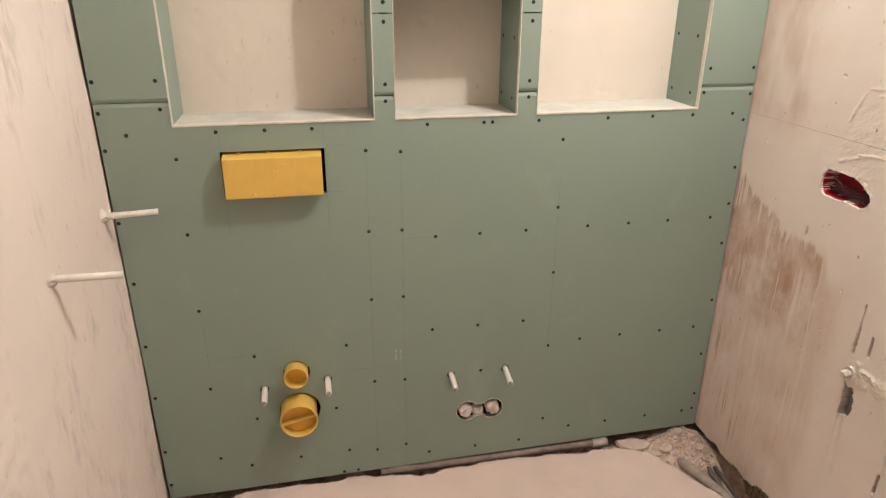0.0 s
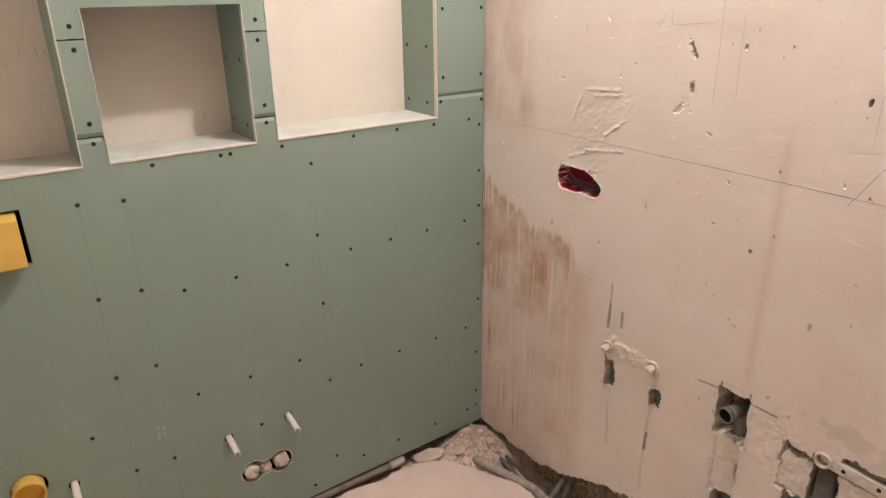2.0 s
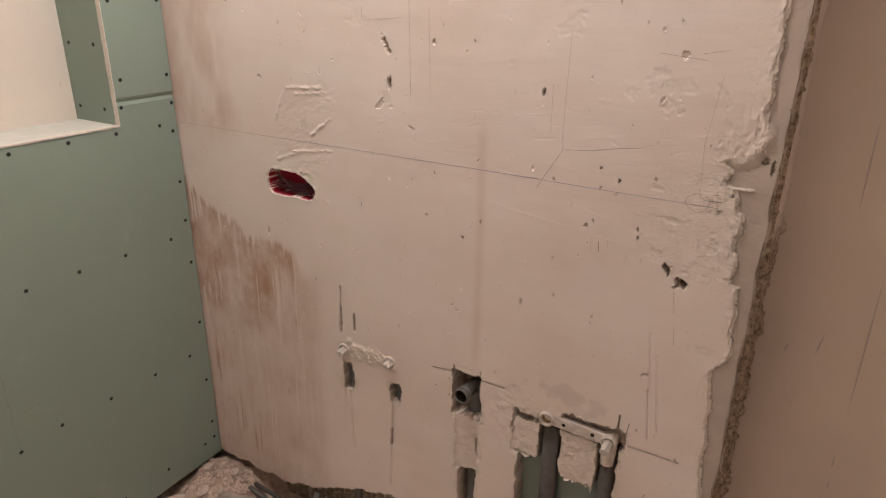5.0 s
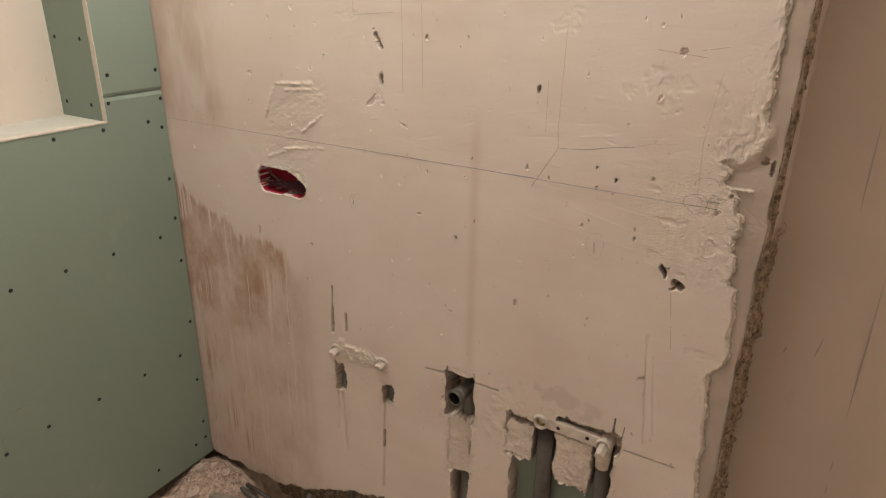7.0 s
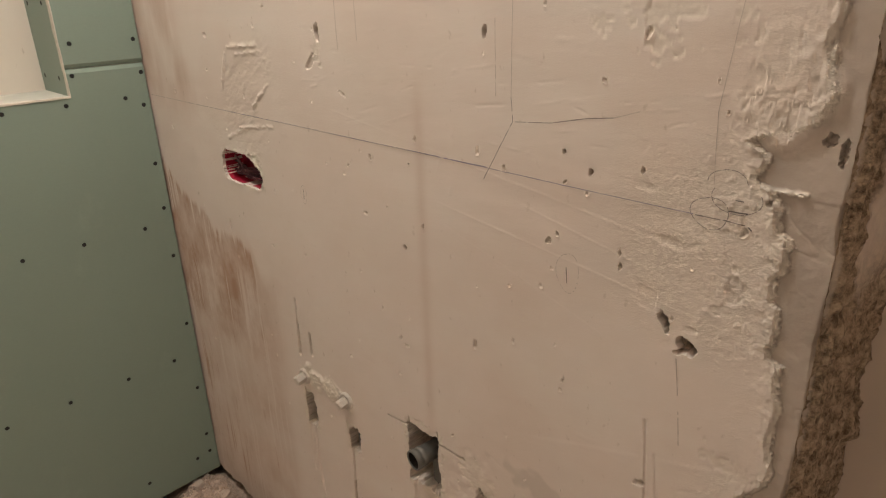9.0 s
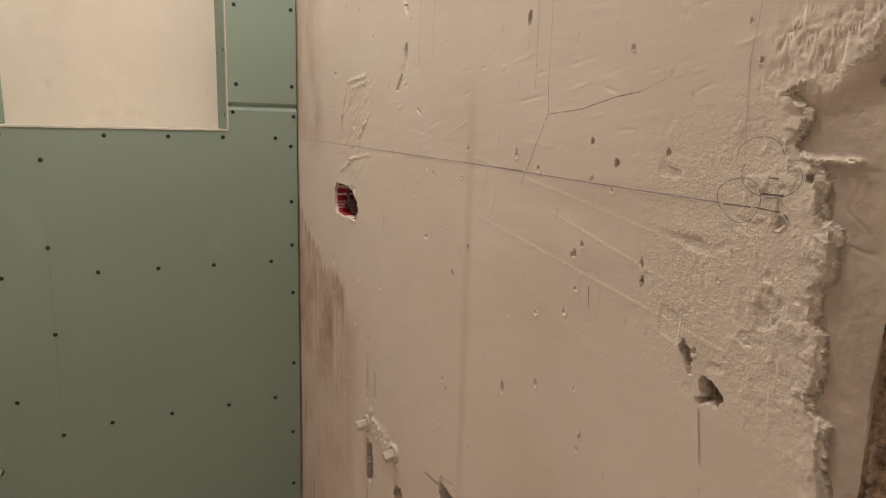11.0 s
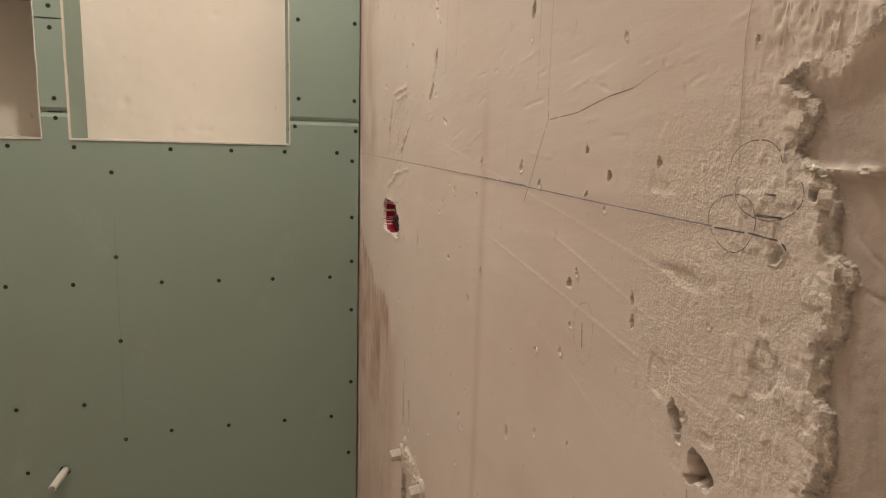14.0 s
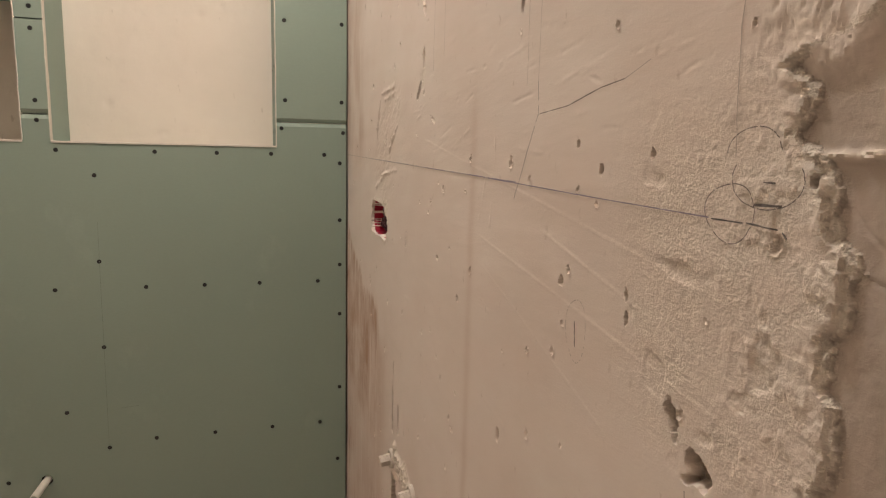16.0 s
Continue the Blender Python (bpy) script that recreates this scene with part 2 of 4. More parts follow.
    """A tube along a smooth line through the points; rib: depth of the rings of a corrugated tube."""
    pts = [Vector(p) for p in points]
    line = []
    for i in range(len(pts) - 1):
        p0, p1, p2, p3 = pts[max(i - 1, 0)], pts[i], pts[i + 1], pts[min(i + 2, len(pts) - 1)]
        steps = max(4, int((p2 - p1).length / (0.003 if rib else 0.008)))
        for s in range(steps):
            t = s / steps
            line.append(0.5 * ((2 * p1) + (p2 - p0) * t + (2 * p0 - 5 * p1 + 4 * p2 - p3) * t * t + (3 * p1 - p0 - 3 * p2 + p3) * t ** 3))
    line.append(pts[-1])
    verts, faces = [], []
    side = (line[1] - line[0]).orthogonal().normalized()
    for j, p in enumerate(line):
        way = (line[min(j + 1, len(line) - 1)] - line[max(j - 1, 0)]).normalized()
        side = (side - way * side.dot(way)).normalized()
        up = way.cross(side)
        r = radius - (rib if j % 2 else 0)
        for i in range(segments):
            a = 2 * math.pi * i / segments
            verts.append(p + (side * math.cos(a) + up * math.sin(a)) * r)
    n = len(line)
    for j in range(n - 1):
        for i in range(segments):
            k = (i + 1) % segments
            faces.append((j * segments + i, j * segments + k, (j + 1) * segments + k, (j + 1) * segments + i))
    faces += [tuple(reversed(range(segments))), tuple(range((n - 1) * segments, n * segments))]
    return mesh_of(name, verts, faces, True)


def lattice(ix, iy, seed):
    n = (ix.astype(np.int64) * 374761393 + iy.astype(np.int64) * 668265263 + seed * 1274126177) & 0xFFFFFFFF
    n = ((n ^ (n >> 13)) * 1274126177) & 0xFFFFFFFF
    return ((n ^ (n >> 16)) & 0xFFFF) / 65535.0


def grain(u, v, size, seed=0, octaves=3, gain=0.5):
    """Smooth noise from -1 to 1 over arrays, with its largest bumps of the given size."""
    total, amp, norm = 0.0, 1.0, 0.0
    for o in range(octaves):
        x, y = u / size, v / size
        ix, iy = np.floor(x), np.floor(y)
        fx, fy = x - ix, y - iy
        fx, fy = fx * fx * (3 - 2 * fx), fy * fy * (3 - 2 * fy)
        s = seed + 17 * o
        a = lattice(ix, iy, s) * (1 - fx) + lattice(ix + 1, iy, s) * fx
        b = lattice(ix, iy + 1, s) * (1 - fx) + lattice(ix + 1, iy + 1, s) * fx
        total = total + amp * (2 * (a * (1 - fy) + b * fy) - 1)
        norm, amp, size = norm + amp, amp * gain, size / 2.03
    return total / norm


def step(a, b, x):
    t = np.clip((x - a) / (b - a), 0, 1)
    return t * t * (3 - 2 * t)


def spaced(*runs):
    """Grid lines: runs of (from, to, step)."""
    out = [np.arange(a, b, s) for a, b, s in runs]
    return np.concatenate(out + [np.array([runs[-1][1]])])


def sheet(name, us, vs, place, layers=None):
    """A grid over us and vs; place(U, V) gives x, y, z arrays."""
    U, V = np.meshgrid(us, vs, indexing="ij")
    xyz = np.stack([np.broadcast_to(c, U.shape) for c in place(U, V)], -1).reshape(-1, 3)
    nu, nv = U.shape
    i = np.arange(nu - 1)[:, None] * nv + np.arange(nv - 1)[None]
    quads = np.stack([i, i + nv, i + nv + 1, i + 1], -1).reshape(-1, 4)
    me = bpy.data.meshes.new(name)
    me.vertices.add(len(xyz))
    me.vertices.foreach_set("co", xyz.astype(np.float32).ravel())
    me.loops.add(quads.size)
    me.loops.foreach_set("vertex_index", quads.ravel().astype(np.int32))
    me.polygons.add(len(quads))
    me.polygons.foreach_set("loop_start", np.arange(0, quads.size, 4, dtype=np.int32))
    me.polygons.foreach_set("use_smooth", np.ones(len(quads), dtype=bool))
    me.update(calc_edges=True)
    for key, values in (layers or {}).items():
        a = me.attributes.new(key, "FLOAT", "POINT")
        a.data.foreach_set("value", np.broadcast_to(values, U.shape).astype(np.float32).ravel())
    return me


def circle(u, v, r, n=28, start=0.0, squash=1.0):
    return [(u + r * math.cos(start + 2 * math.pi * i / n), v + squash * r * math.sin(start + 2 * math.pi * i / n)) for i in range(n)]


# ---------------------------------------------------------------- the shell of the room
WEST, DEPTH, TOP, SOUTH = -1.745, 0.176, 2.62, -2.65


def back_wall(U, V):
    h = 0.0025 * grain(U, V, 0.35, 3) + 0.0009 * grain(U, V, 0.03, 9)
    pock = step(0.62, 0.8, grain(U, V, 0.035, 21, 2)) * 0.003
    return U, DEPTH - h + pock, V


wall_north = part("wall_north", sheet("wall_north", spaced((WEST - 0.1, 0.1, 0.007)), spaced((0.95, 1.62, 0.007), (1.62, TOP, 0.06)), back_wall), PLASTER_BACK)
tagged(wall_north, "old cream plaster wall pocked behind the recesses", "wall", kind="structure")
wall_core = part("wall_core", box(WEST - 0.15, 0.25, DEPTH + 0.01, DEPTH + 0.16, -0.15, TOP + 0.1), PLASTER_PLAIN, wall_north)


def west_wall(U, V):
    h = 0.004 * grain(U, V, 0.5, 5) + 0.0012 * grain(U, V, 0.05, 6, 3)
    for y0, z0 in ((-0.072, 0.934), (-0.447, 0.938)):
        d = np.hypot(U - y0, V - z0)
        h = h + 0.005 * np.exp(-(d / 0.016) ** 2) * (1 + grain(U, V, 0.008, 8))
    crumbs = step(-0.645, -0.69, U - 0.1 * (V - 0.9) + 0.02 * grain(U, V, 0.06, 13, 3)) * step(0.98, 0.90, V)
    h = h + crumbs * 0.010 * grain(U, V, 0.022, 14, 4, 0.65)
    return WEST + h + 0.008 * (0.7 - V), U, V


wall_west = part("wall_west", sheet("wall_west", spaced((SOUTH, -1.1, 0.03), (-1.1, DEPTH, 0.006)), spaced((-0.12, 1.5, 0.008), (1.5, TOP, 0.06)), west_wall), PLASTER_WEST)
part("wall_core", box(WEST - 0.16, WEST - 0.03, SOUTH, DEPTH + 0.15, -0.15, TOP + 0.1), PLASTER_PLAIN, wall_west)
tagged(wall_west, "smooth cream skimmed plaster wall with grey smears", "wall", kind="structure")
tagged(part("wall_south", box(WEST - 0.1, 0.5, SOUTH - 0.1, SOUTH, -0.12, TOP), PLASTER_PLAIN), "plain plastered wall closing the bathroom", "wall", kind="structure")
tagged(part("ceiling", box(WEST - 0.1, 0.5, SOUTH - 0.1, DEPTH + 0.1, TOP, TOP + 0.1), PLASTER_PLAIN), "plain pale plastered bathroom ceiling", "ceiling", kind="structure")


def recess_wall(U, V):
    h = 0.003 * grain(U, V, 0.4, 31) + 0.0006 * grain(U, V, 0.03, 32)
    return 0.2 - h, U, V


wall_recess = part("wall_recess", sheet("wall_recess", spaced((SOUTH, -1.3, 0.012)), spaced((-0.12, 1.6, 0.012), (1.6, TOP, 0.1)), recess_wall), PLASTER_DIM)
part("wall_core", box(0.212, 0.34, SOUTH, -1.3, -0.15, TOP), PLASTER_PLAIN, wall_recess)
tagged(wall_recess, "dim beige plaster wall set back beyond the broken edge", "wall", kind="structure")


def scratch(y, z0, z1, lean, name="scratch"):
    n = 14
    verts, faces = [], []
    for i in range(n + 1):
        t = i / n
        yy, zz = y + lean * t, z0 + (z1 - z0) * t
        w = 0.0016 * math.sin(math.pi * min(max(t, 0.04), 0.96))
        verts += [(0.1955, yy - w, zz), (0.1955, yy + w, zz)]
    for i in range(n):
        faces.append((2 * i, 2 * i + 1, 2 * i + 3, 2 * i + 2))
    return mesh_of(name, verts, faces)


for y, z0, z1, lean in ((-1.593, 1.087, 1.254, 0.002), (-1.660, 0.67, 0.976, 0.002), (-1.581, 0.785, 0.835, -0.008), (-1.659, 0.540, 0.572, 0.0), (-1.661, 0.486, 0.507, 0.0), (-1.527, 0.778, 0.797, -0.004)):
    part("pencil_line", scratch(y, z0, z1, lean), FAINT, wall_recess)

# ---------------------------------------------------------------- broken east wall


def segment(U, V, y0, z0, y1, z1):
    """Distance to a line from one point to another, and how far along it."""
    dy, dz = y1 - y0, z1 - z0
    t = np.clip(((U - y0) * dy + (V - z0) * dz) / (dy * dy + dz * dz), 0, 1)
    return np.hypot(U - y0 - t * dy, V - z0 - t * dz), t


def oval(U, V, y, z, ry, rz, lean=0.0, rag=0.0, seed=0):
    a, b = U - y, V - z
    a, b = a * math.cos(lean) + b * math.sin(lean), b * math.cos(lean) - a * math.sin(lean)
    d = np.hypot(a / ry, b / rz)
    return d + (rag * grain(U, V, min(ry, rz) * 0.9, seed, 2) if rag else 0)


def slot(U, V, y0, y1, z0, z1, rag, seed):
    """Inside a ragged upright rectangle: 1, outside: 0."""
    w = 1.35 * rag * grain(U, V, 0.022, seed, 5, 0.68)
    return step(-0.0015, 0.0015, np.minimum(np.minimum(U - y0, y1 - U) + 0.55 * w, np.minimum(V - z0, z1 - V) + w))


EDGE_Z = (0.0, 0.51, 0.60, 0.646, 0.688, 0.71, 0.758, 0.795, 0.807, 0.826, 0.85, 0.88, 0.927, 0.95, 0.973, 0.978, 0.988, 0.997, 1.033, 1.038, 1.062, 1.070, 1.104, 1.110, 1.135, 1.146, 1.157, 1.174, 1.184, 1.190, 1.198, 1.204, 1.212, 1.24, 1.256, 1.289, 1.298, 1.34, 2.7)
EDGE_Y = (-1.435, -1.436, -1.425, -1.430, -1.419, -1.425, -1.418, -1.414, -1.421, -1.438, -1.441, -1.434, -1.436, -1.431, -1.432, -1.421, -1.417, -1.423, -1.421, -1.413, -1.412, -1.419, -1.421, -1.409, -1.409, -1.396, -1.381, -1.389, -1.384, -1.373, -1.386, -1.408, -1.424, -1.438, -1.429, -1.425, -1.432, -1.427, -1.430)
ARRIS = -1.459


def east(U, V):
    """Height of the wall's face towards the room, and the layers of its surface."""
    zero = 0 * U
    h = 0.0022 * grain(U, V, 0.4, 40) + 0.0006 * grain(U, V * 2.5, 0.09, 41, 2)
    grit, fresh_and_lit, raw = 0.03 + zero, zero, zero
    # trowel sweeps: long shallow ledges
    for y0, z0, y1, z1, high, wide in (
        (-0.92, 1.124, -1.38, 1.060, 0.0004, 0.008), (-0.94, 1.048, -1.42, 0.987, 0.0005, 0.010), (-0.70, 1.154, -0.96, 1.118, 0.0003, 0.01), (-1.12, 0.728, -1.44, 0.836, 0.0008, 0.010), (-1.10, 1.075, -1.40, 1.012, 0.0004, 0.02), (-0.95, 1.02, -1.25, 0.93, 0.0003, 0.02),
    ):
        d, t = segment(U, V, y0, z0, y1, z1)
        side = np.sign((V - z0) * (y1 - y0) - (U - y0) * (z1 - z0))
        ends = np.minimum(step(0, 0.1, t), step(1, 0.9, t))
        broken_line = 0.6 + 0.6 * grain(U, V, 0.03, 47, 2)
        h = h + ends * high * (np.where(side > 0, 0.30, -0.15) * np.exp(-d / wide) + 0.55 * broken_line * np.exp(-(d / 0.0012) ** 2))
    sweep_zone = step(0.9, 1.05, V) * step(-0.55, -0.8, U)
    h = h + sweep_zone * 0.0003 * grain(U * 0.22 + V * 0.1, V * 1.3 + U * 0.14, 0.032, 44, 4, 0.6)
    # lumpy plaster patch over the socket box
    patch = step(1.15, 0.55, oval(U, V, -0.44, 1.155, 0.14, 0.115, -0.25, 0.75, 50))
    lumps = grain(U * 0.30 - V * 0.22, V * 0.95 + U * 0.40, 0.040, 51, 5, 0.62)
    h = h + patch * (0.0008 * lumps + 0.0007 * grain(U + V, V - 0.4 * U, 0.010, 49, 4, 0.75) + 0.0007 * (1 - np.abs(grain(U * 0.3 - V * 0.15, V * 0.9 + U * 0.45, 0.035, 52, 3, 0.55))) ** 3 - 0.0012)
    fresh_and_lit = fresh_and_lit + patch * 0.45 * step(-0.1, 0.5, lumps)
    for y0, z0, y1, z1, high in ((-0.40, 1.235, -0.51, 1.243, 0.003), (-0.43, 1.222, -0.52, 1.232, 0.0025), (-0.47, 1.13, -0.53, 1.175, 0.004), (-0.36, 1.155, -0.39, 1.225, 0.003), (-0.41, 1.085, -0.53, 1.10, 0.003), (-0.36, 1.06, -0.43, 1.085, 0.0025)):
        d, t = segment(U, V, y0, z0, y1, z1)
        h = h + 1.0 * high * np.exp(-((d + 0.003 * grain(U, V, 0.012, 54, 3)) / 0.0032) ** 2) * (0.45 + 0.9 * grain(U, V, 0.016, 53, 3, 0.7))
    # plaster daubs round the capped pipes
    daub = step(1.1, 0.6, oval(U, V, -0.615, 0.585, 0.105, 0.026, 0.10, 0.5, 55))
    h = h + daub * (0.002 + 0.0062 * grain(U, V, 0.016, 56, 5, 0.72))
    fresh_and_lit = np.maximum(fresh_and_lit, daub * 0.55)
    daub = step(1.1, 0.6, oval(U, V, -1.01, 0.56, 0.055, 0.09, 0.2, 0.6, 57))
    h = h + daub * 0.003 * grain(U, V, 0.025, 58, 3)
    # gritty field towards the broken edge, and its crumbling lips
    yb = np.interp(V, EDGE_Z, EDGE_Y) + 0.0042 * grain(U, V, 0.018, 60, 5, 0.72) + 0.0024 * grain(U, V, 0.006, 76, 3, 0.75)
    near = U - yb
    field = step(-1.20, -1.33, U) * step(0.92, 1.0, V) * step(1.20, 1.12, V)
    field = np.maximum(field, 0.75 * step(0.07, 0.02, near) * (0.6 + 0.4 * grain(U, V, 0.08, 61)))
    field = field * (0.45 + 0.55 * step(-0.35, 0.25, grain(U, V, 0.05, 59, 4, 0.6)))
    h = h + field * (0.00045 * grain(U, V, 0.007, 62, 3, 0.75) + 0.0005 * grain(U, V * 0.5, 0.03, 63, 3))
    grit = grit + 0.50 * field
    fresh_and_lit = np.maximum(fresh_and_lit, 0.35 * field)
    chips = step(0.45, 0.6, grain(U, V, 0.028, 64, 2)) * field
    h = h - 0.0016 * chips + 0.0011 * field * step(0.15, 0.35, grain(U, V * 0.8, 0.011, 104, 3, 0.7)) * step(0.11, 0.04, near)
    lip = np.exp(-(np.maximum(near, 0) / 0.012) ** 2)
    h = h + lip * (0.0004 + 0.0022 * grain(U, V, 0.007, 65, 4, 0.75))
    fresh_and_lit = np.maximum(fresh_and_lit, 0.55 * lip * step(0, 0.6, grain(U, V, 0.02, 66)))
    lobe = step(1.15, 0.7, oval(U, V, -1.400, 1.240, 0.042, 0.056, -0.3, 0.35, 67))
    torn = step(0.05, 0.3, grain(U * 1.6, V * 0.7, 0.03, 68, 5, 0.7))
    h = h + lobe * (0.0006 - 0.0011 * torn + 0.0007 * grain(U, V, 0.006, 69, 4, 0.75))
    fresh_and_lit = np.maximum(fresh_and_lit, 0.2 * lobe)
    broken = step(0.0007, -0.0007, near) * (1 - 0.85 * lobe)
    fold = grain(U * 0.6 + V * 0.5, V * 1.2 - U * 0.8, 0.055, 70, 3, 0.5)
    ripple = 0.0010 * fold - 0.0008 * np.exp(-(fold / 0.03) ** 2) * step(0.15, 0.45, grain(U, V, 0.09, 72)) + 0.0006 * grain(U, V, 0.008, 71, 3)
    shelf = step(-0.004, -0.0055, near + 0.005 * grain(U, V, 0.009, 77, 4, 0.75))
    h = h * (1 - broken) + broken * (-0.0018 + 0.0020 * grain(U, V, 0.005, 79, 4, 0.75) * (1 - shelf) - 0.0030 * shelf + ripple)
    cliff = np.exp(-((near + 0.003) / 0.006) ** 2)
    d, t = segment(U, V, -1.390, 1.147, -1.430, 1.1485)
    ledge = np.exp(-((d + 0.0015 * grain(U, V, 0.006, 73, 4, 0.7)) / 0.0017) ** 2)
    h = h + broken * (0.006 * ledge * (0.7 + 0.8 * grain(U, V, 0.007, 74, 3, 0.7)) + 0.0006 * step(0.03, 0.0, V - 1.1435) * step(1.1425, 1.1445, V))
    fresh_and_lit = np.maximum(fresh_and_lit, 0.7 * ledge)
    under = broken * shelf * (1 - 0.8 * ledge)
    grit = np.maximum(grit * (1 - broken) + broken * 0.10, 0.85 * cliff)
    fresh_and_lit = np.maximum(fresh_and_lit, 0.6 * cliff * (1 - shelf))
    # skim torn off in thin flakes
    for y, z, ry, rz, lean in ((-1.27, 1.305, 0.07, 0.026, 0.1), (-1.095, 1.392, 0.030, 0.022, 0.0), (-1.29, 1.27, 0.03, 0.012, 0.0), (-0.695, 1.243, 0.013, 0.018, 0.0), (-0.86, 1.445, 0.05, 0.012, 0.0), (-1.37, 1.043, 0.010, 0.006, 0.0), (-1.368, 1.013, 0.009, 0.006, 0.0), (-0.62, 1.40, 0.03, 0.02, 0.3), (-1.40, 0.832, 0.03, 0.012, 0.3), (-1.02, 0.60, 0.05, 0.03, 0.2)):
        d = oval(U, V, y, z, ry, rz, lean, 1.1, int(500 * abs(y) + 40 * z))
        gone = step(0.72, 0.66, d + 0.7 * grain(U * 0.7, V * 2.5, 0.022, 130, 5, 0.75))
        h = h - 0.0011 * gone * (0.6 + 0.8 * grain(U, V * 2.5, 0.012, 131, 4, 0.7))
        fresh_and_lit = np.maximum(fresh_and_lit, 0.3 * gone)
    # gouges and drill holes, the deeper ones darkened with raw to look shaded
    for y, z, ry, rz, lean, deep in (
        (-0.691, 1.344, 0.006, 0.022, -0.5, 0.006), (-0.697, 1.268, 0.005, 0.016, 0.1, 0.010), (-0.672, 1.222, 0.006, 0.018, 0.7, 0.0025), (-1.049, 1.279, 0.0045, 0.0065, 0.3, 0.010),
        (-1.294, 1.358, 0.008, 0.006, 0.6, 0.004), (-1.170, 1.151, 0.0022, 0.004, 0.2, 0.006), (-1.207, 1.132, 0.0027, 0.005, 0.1, 0.008), (-1.271, 1.145, 0.0025, 0.004, 0, 0.005),
        (-1.311, 0.979, 0.0055, 0.0135, -0.35, 0.016), (-1.336, 0.959, 0.0130, 0.0125, 0.3, 0.012), (-1.341, 0.954, 0.0070, 0.0065, 0.3, 0.030), (-1.333, 0.966, 0.0050, 0.0030, 0.2, 0.022), (-1.314, 0.973, 0.0030, 0.0065, -0.3, 0.028), (-0.318, 1.254, 0.006, 0.004, 0.5, 0.004), (-0.883, 0.957, 0.004, 0.005, 0, 0.006),
    ):
        d = oval(U, V, y, z, ry, rz, lean, 0.6, int(900 * abs(y) + 70 * z))
        h = h - deep * step(1.0, 0.82, d)
        raw = np.maximum(raw, (0.85 if deep > 0.005 else 0.15) * step(0.98, 0.7, d))
    for y, z, ry, rz, lean, deep in (
        (-0.479, 0.855, 0.003, 0.004, 0, 0.004), (-0.873, 0.779, 0.008, 0.003, 0, 0.003), (-1.026, 0.841, 0.004, 0.007, 0.3, 0.003), (-0.791, 0.993, 0.005, 0.003, 0, 0.003), (-0.305, 0.86, 0.003, 0.011, 0.1, 0.006),
        (-0.751, 1.18, 0.010, 0.003, 0.4, 0.003), (-0.613, 0.988, 0.001, 0.009, 0, 0.004), (-1.152, 1.036, 0.004, 0.005, 0, 0.005), (-1.25, 1.046, 0.0025, 0.004, 0.0, 0.005), (-1.252, 1.03, 0.0025, 0.005, 0.1, 0.005),
        (-1.401, 1.136, 0.0030, 0.0035, 0.4, 0.006), (-0.86, 0.79, 0.003, 0.005, 0.4, 0.003), (-1.30, 0.75, 0.008, 0.004, -0.4, 0.004), (-1.44, 1.20, 0.005, 0.008, 0.6, 0.008), (-1.452, 1.19, 0.003, 0.012, 0.1, 0.008),
    ):
        d = oval(U, V, y, z, ry, rz, lean, 0.6, int(700 * abs(y) + 90 * z))
        h = h - deep * step(1.0, 0.82, d)
        raw = np.maximum(raw, 0.5 * step(0.95, 0.6, d))
    # scored lines
    for y0, z0, y1, z1, wide, deep in (
        (-0.531, 0.625, -0.534, 0.70, 0.0052, 0.012), (-0.534, 0.70, -0.536, 0.755, 0.0026, 0.008), (-0.575, 0.640, -0.576, 0.688, 0.0048, 0.012), (-0.680, 0.20, -0.690, 0.47, 0.0042, 0.0038), (-0.684, 0.33, -0.686, 0.38, 0.0045, 0.009), (-0.562, 0.27, -0.552, 0.45, 0.0045, 0.004), (-0.535, 0.33, -0.538, 0.46, 0.0030, 0.003), (-1.322, 0.605, -1.300, 0.842, 0.0028, 0.0018), (-1.338, 0.63, -1.316, 0.80, 0.002, 0.0012),
        (-0.812, 0.612, -0.866, 0.616, 0.0019, 0.009), (-0.936, 0.616, -0.998, 0.614, 0.0019, 0.009), (-1.288, 0.573, -1.388, 0.573, 0.0019, 0.009), (-0.868, 0.60, -0.868, 0.636, 0.0013, 0.006), (-0.938, 0.60, -0.938, 0.638, 0.0013, 0.006), (-1.261, 0.60, -1.262, 0.640, 0.0022, 0.009),
    ):
        d, t = segment(U, V, y0, z0, y1, z1)
        cut = step(wide, wide * 0.4, d + wide * 0.8 * np.maximum(grain(U, V, 0.03, 78, 4, 0.65), -0.3))
        h = h - deep * cut
        raw = np.maximum(raw, 0.8 * cut * step(0.0035, 0.007, zero + deep))
    # chases cut for the pipes; dark sets how strongly raw paints their shade
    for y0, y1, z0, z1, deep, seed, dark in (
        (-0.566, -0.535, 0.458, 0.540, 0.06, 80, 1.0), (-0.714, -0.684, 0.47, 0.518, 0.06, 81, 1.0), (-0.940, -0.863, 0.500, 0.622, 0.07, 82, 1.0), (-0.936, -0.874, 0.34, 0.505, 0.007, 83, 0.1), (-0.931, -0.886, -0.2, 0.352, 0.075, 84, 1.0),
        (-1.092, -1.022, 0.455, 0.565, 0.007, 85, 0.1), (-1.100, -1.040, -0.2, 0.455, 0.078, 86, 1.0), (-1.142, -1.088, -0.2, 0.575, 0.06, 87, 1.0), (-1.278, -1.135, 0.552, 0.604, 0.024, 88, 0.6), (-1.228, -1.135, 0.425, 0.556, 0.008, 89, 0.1),
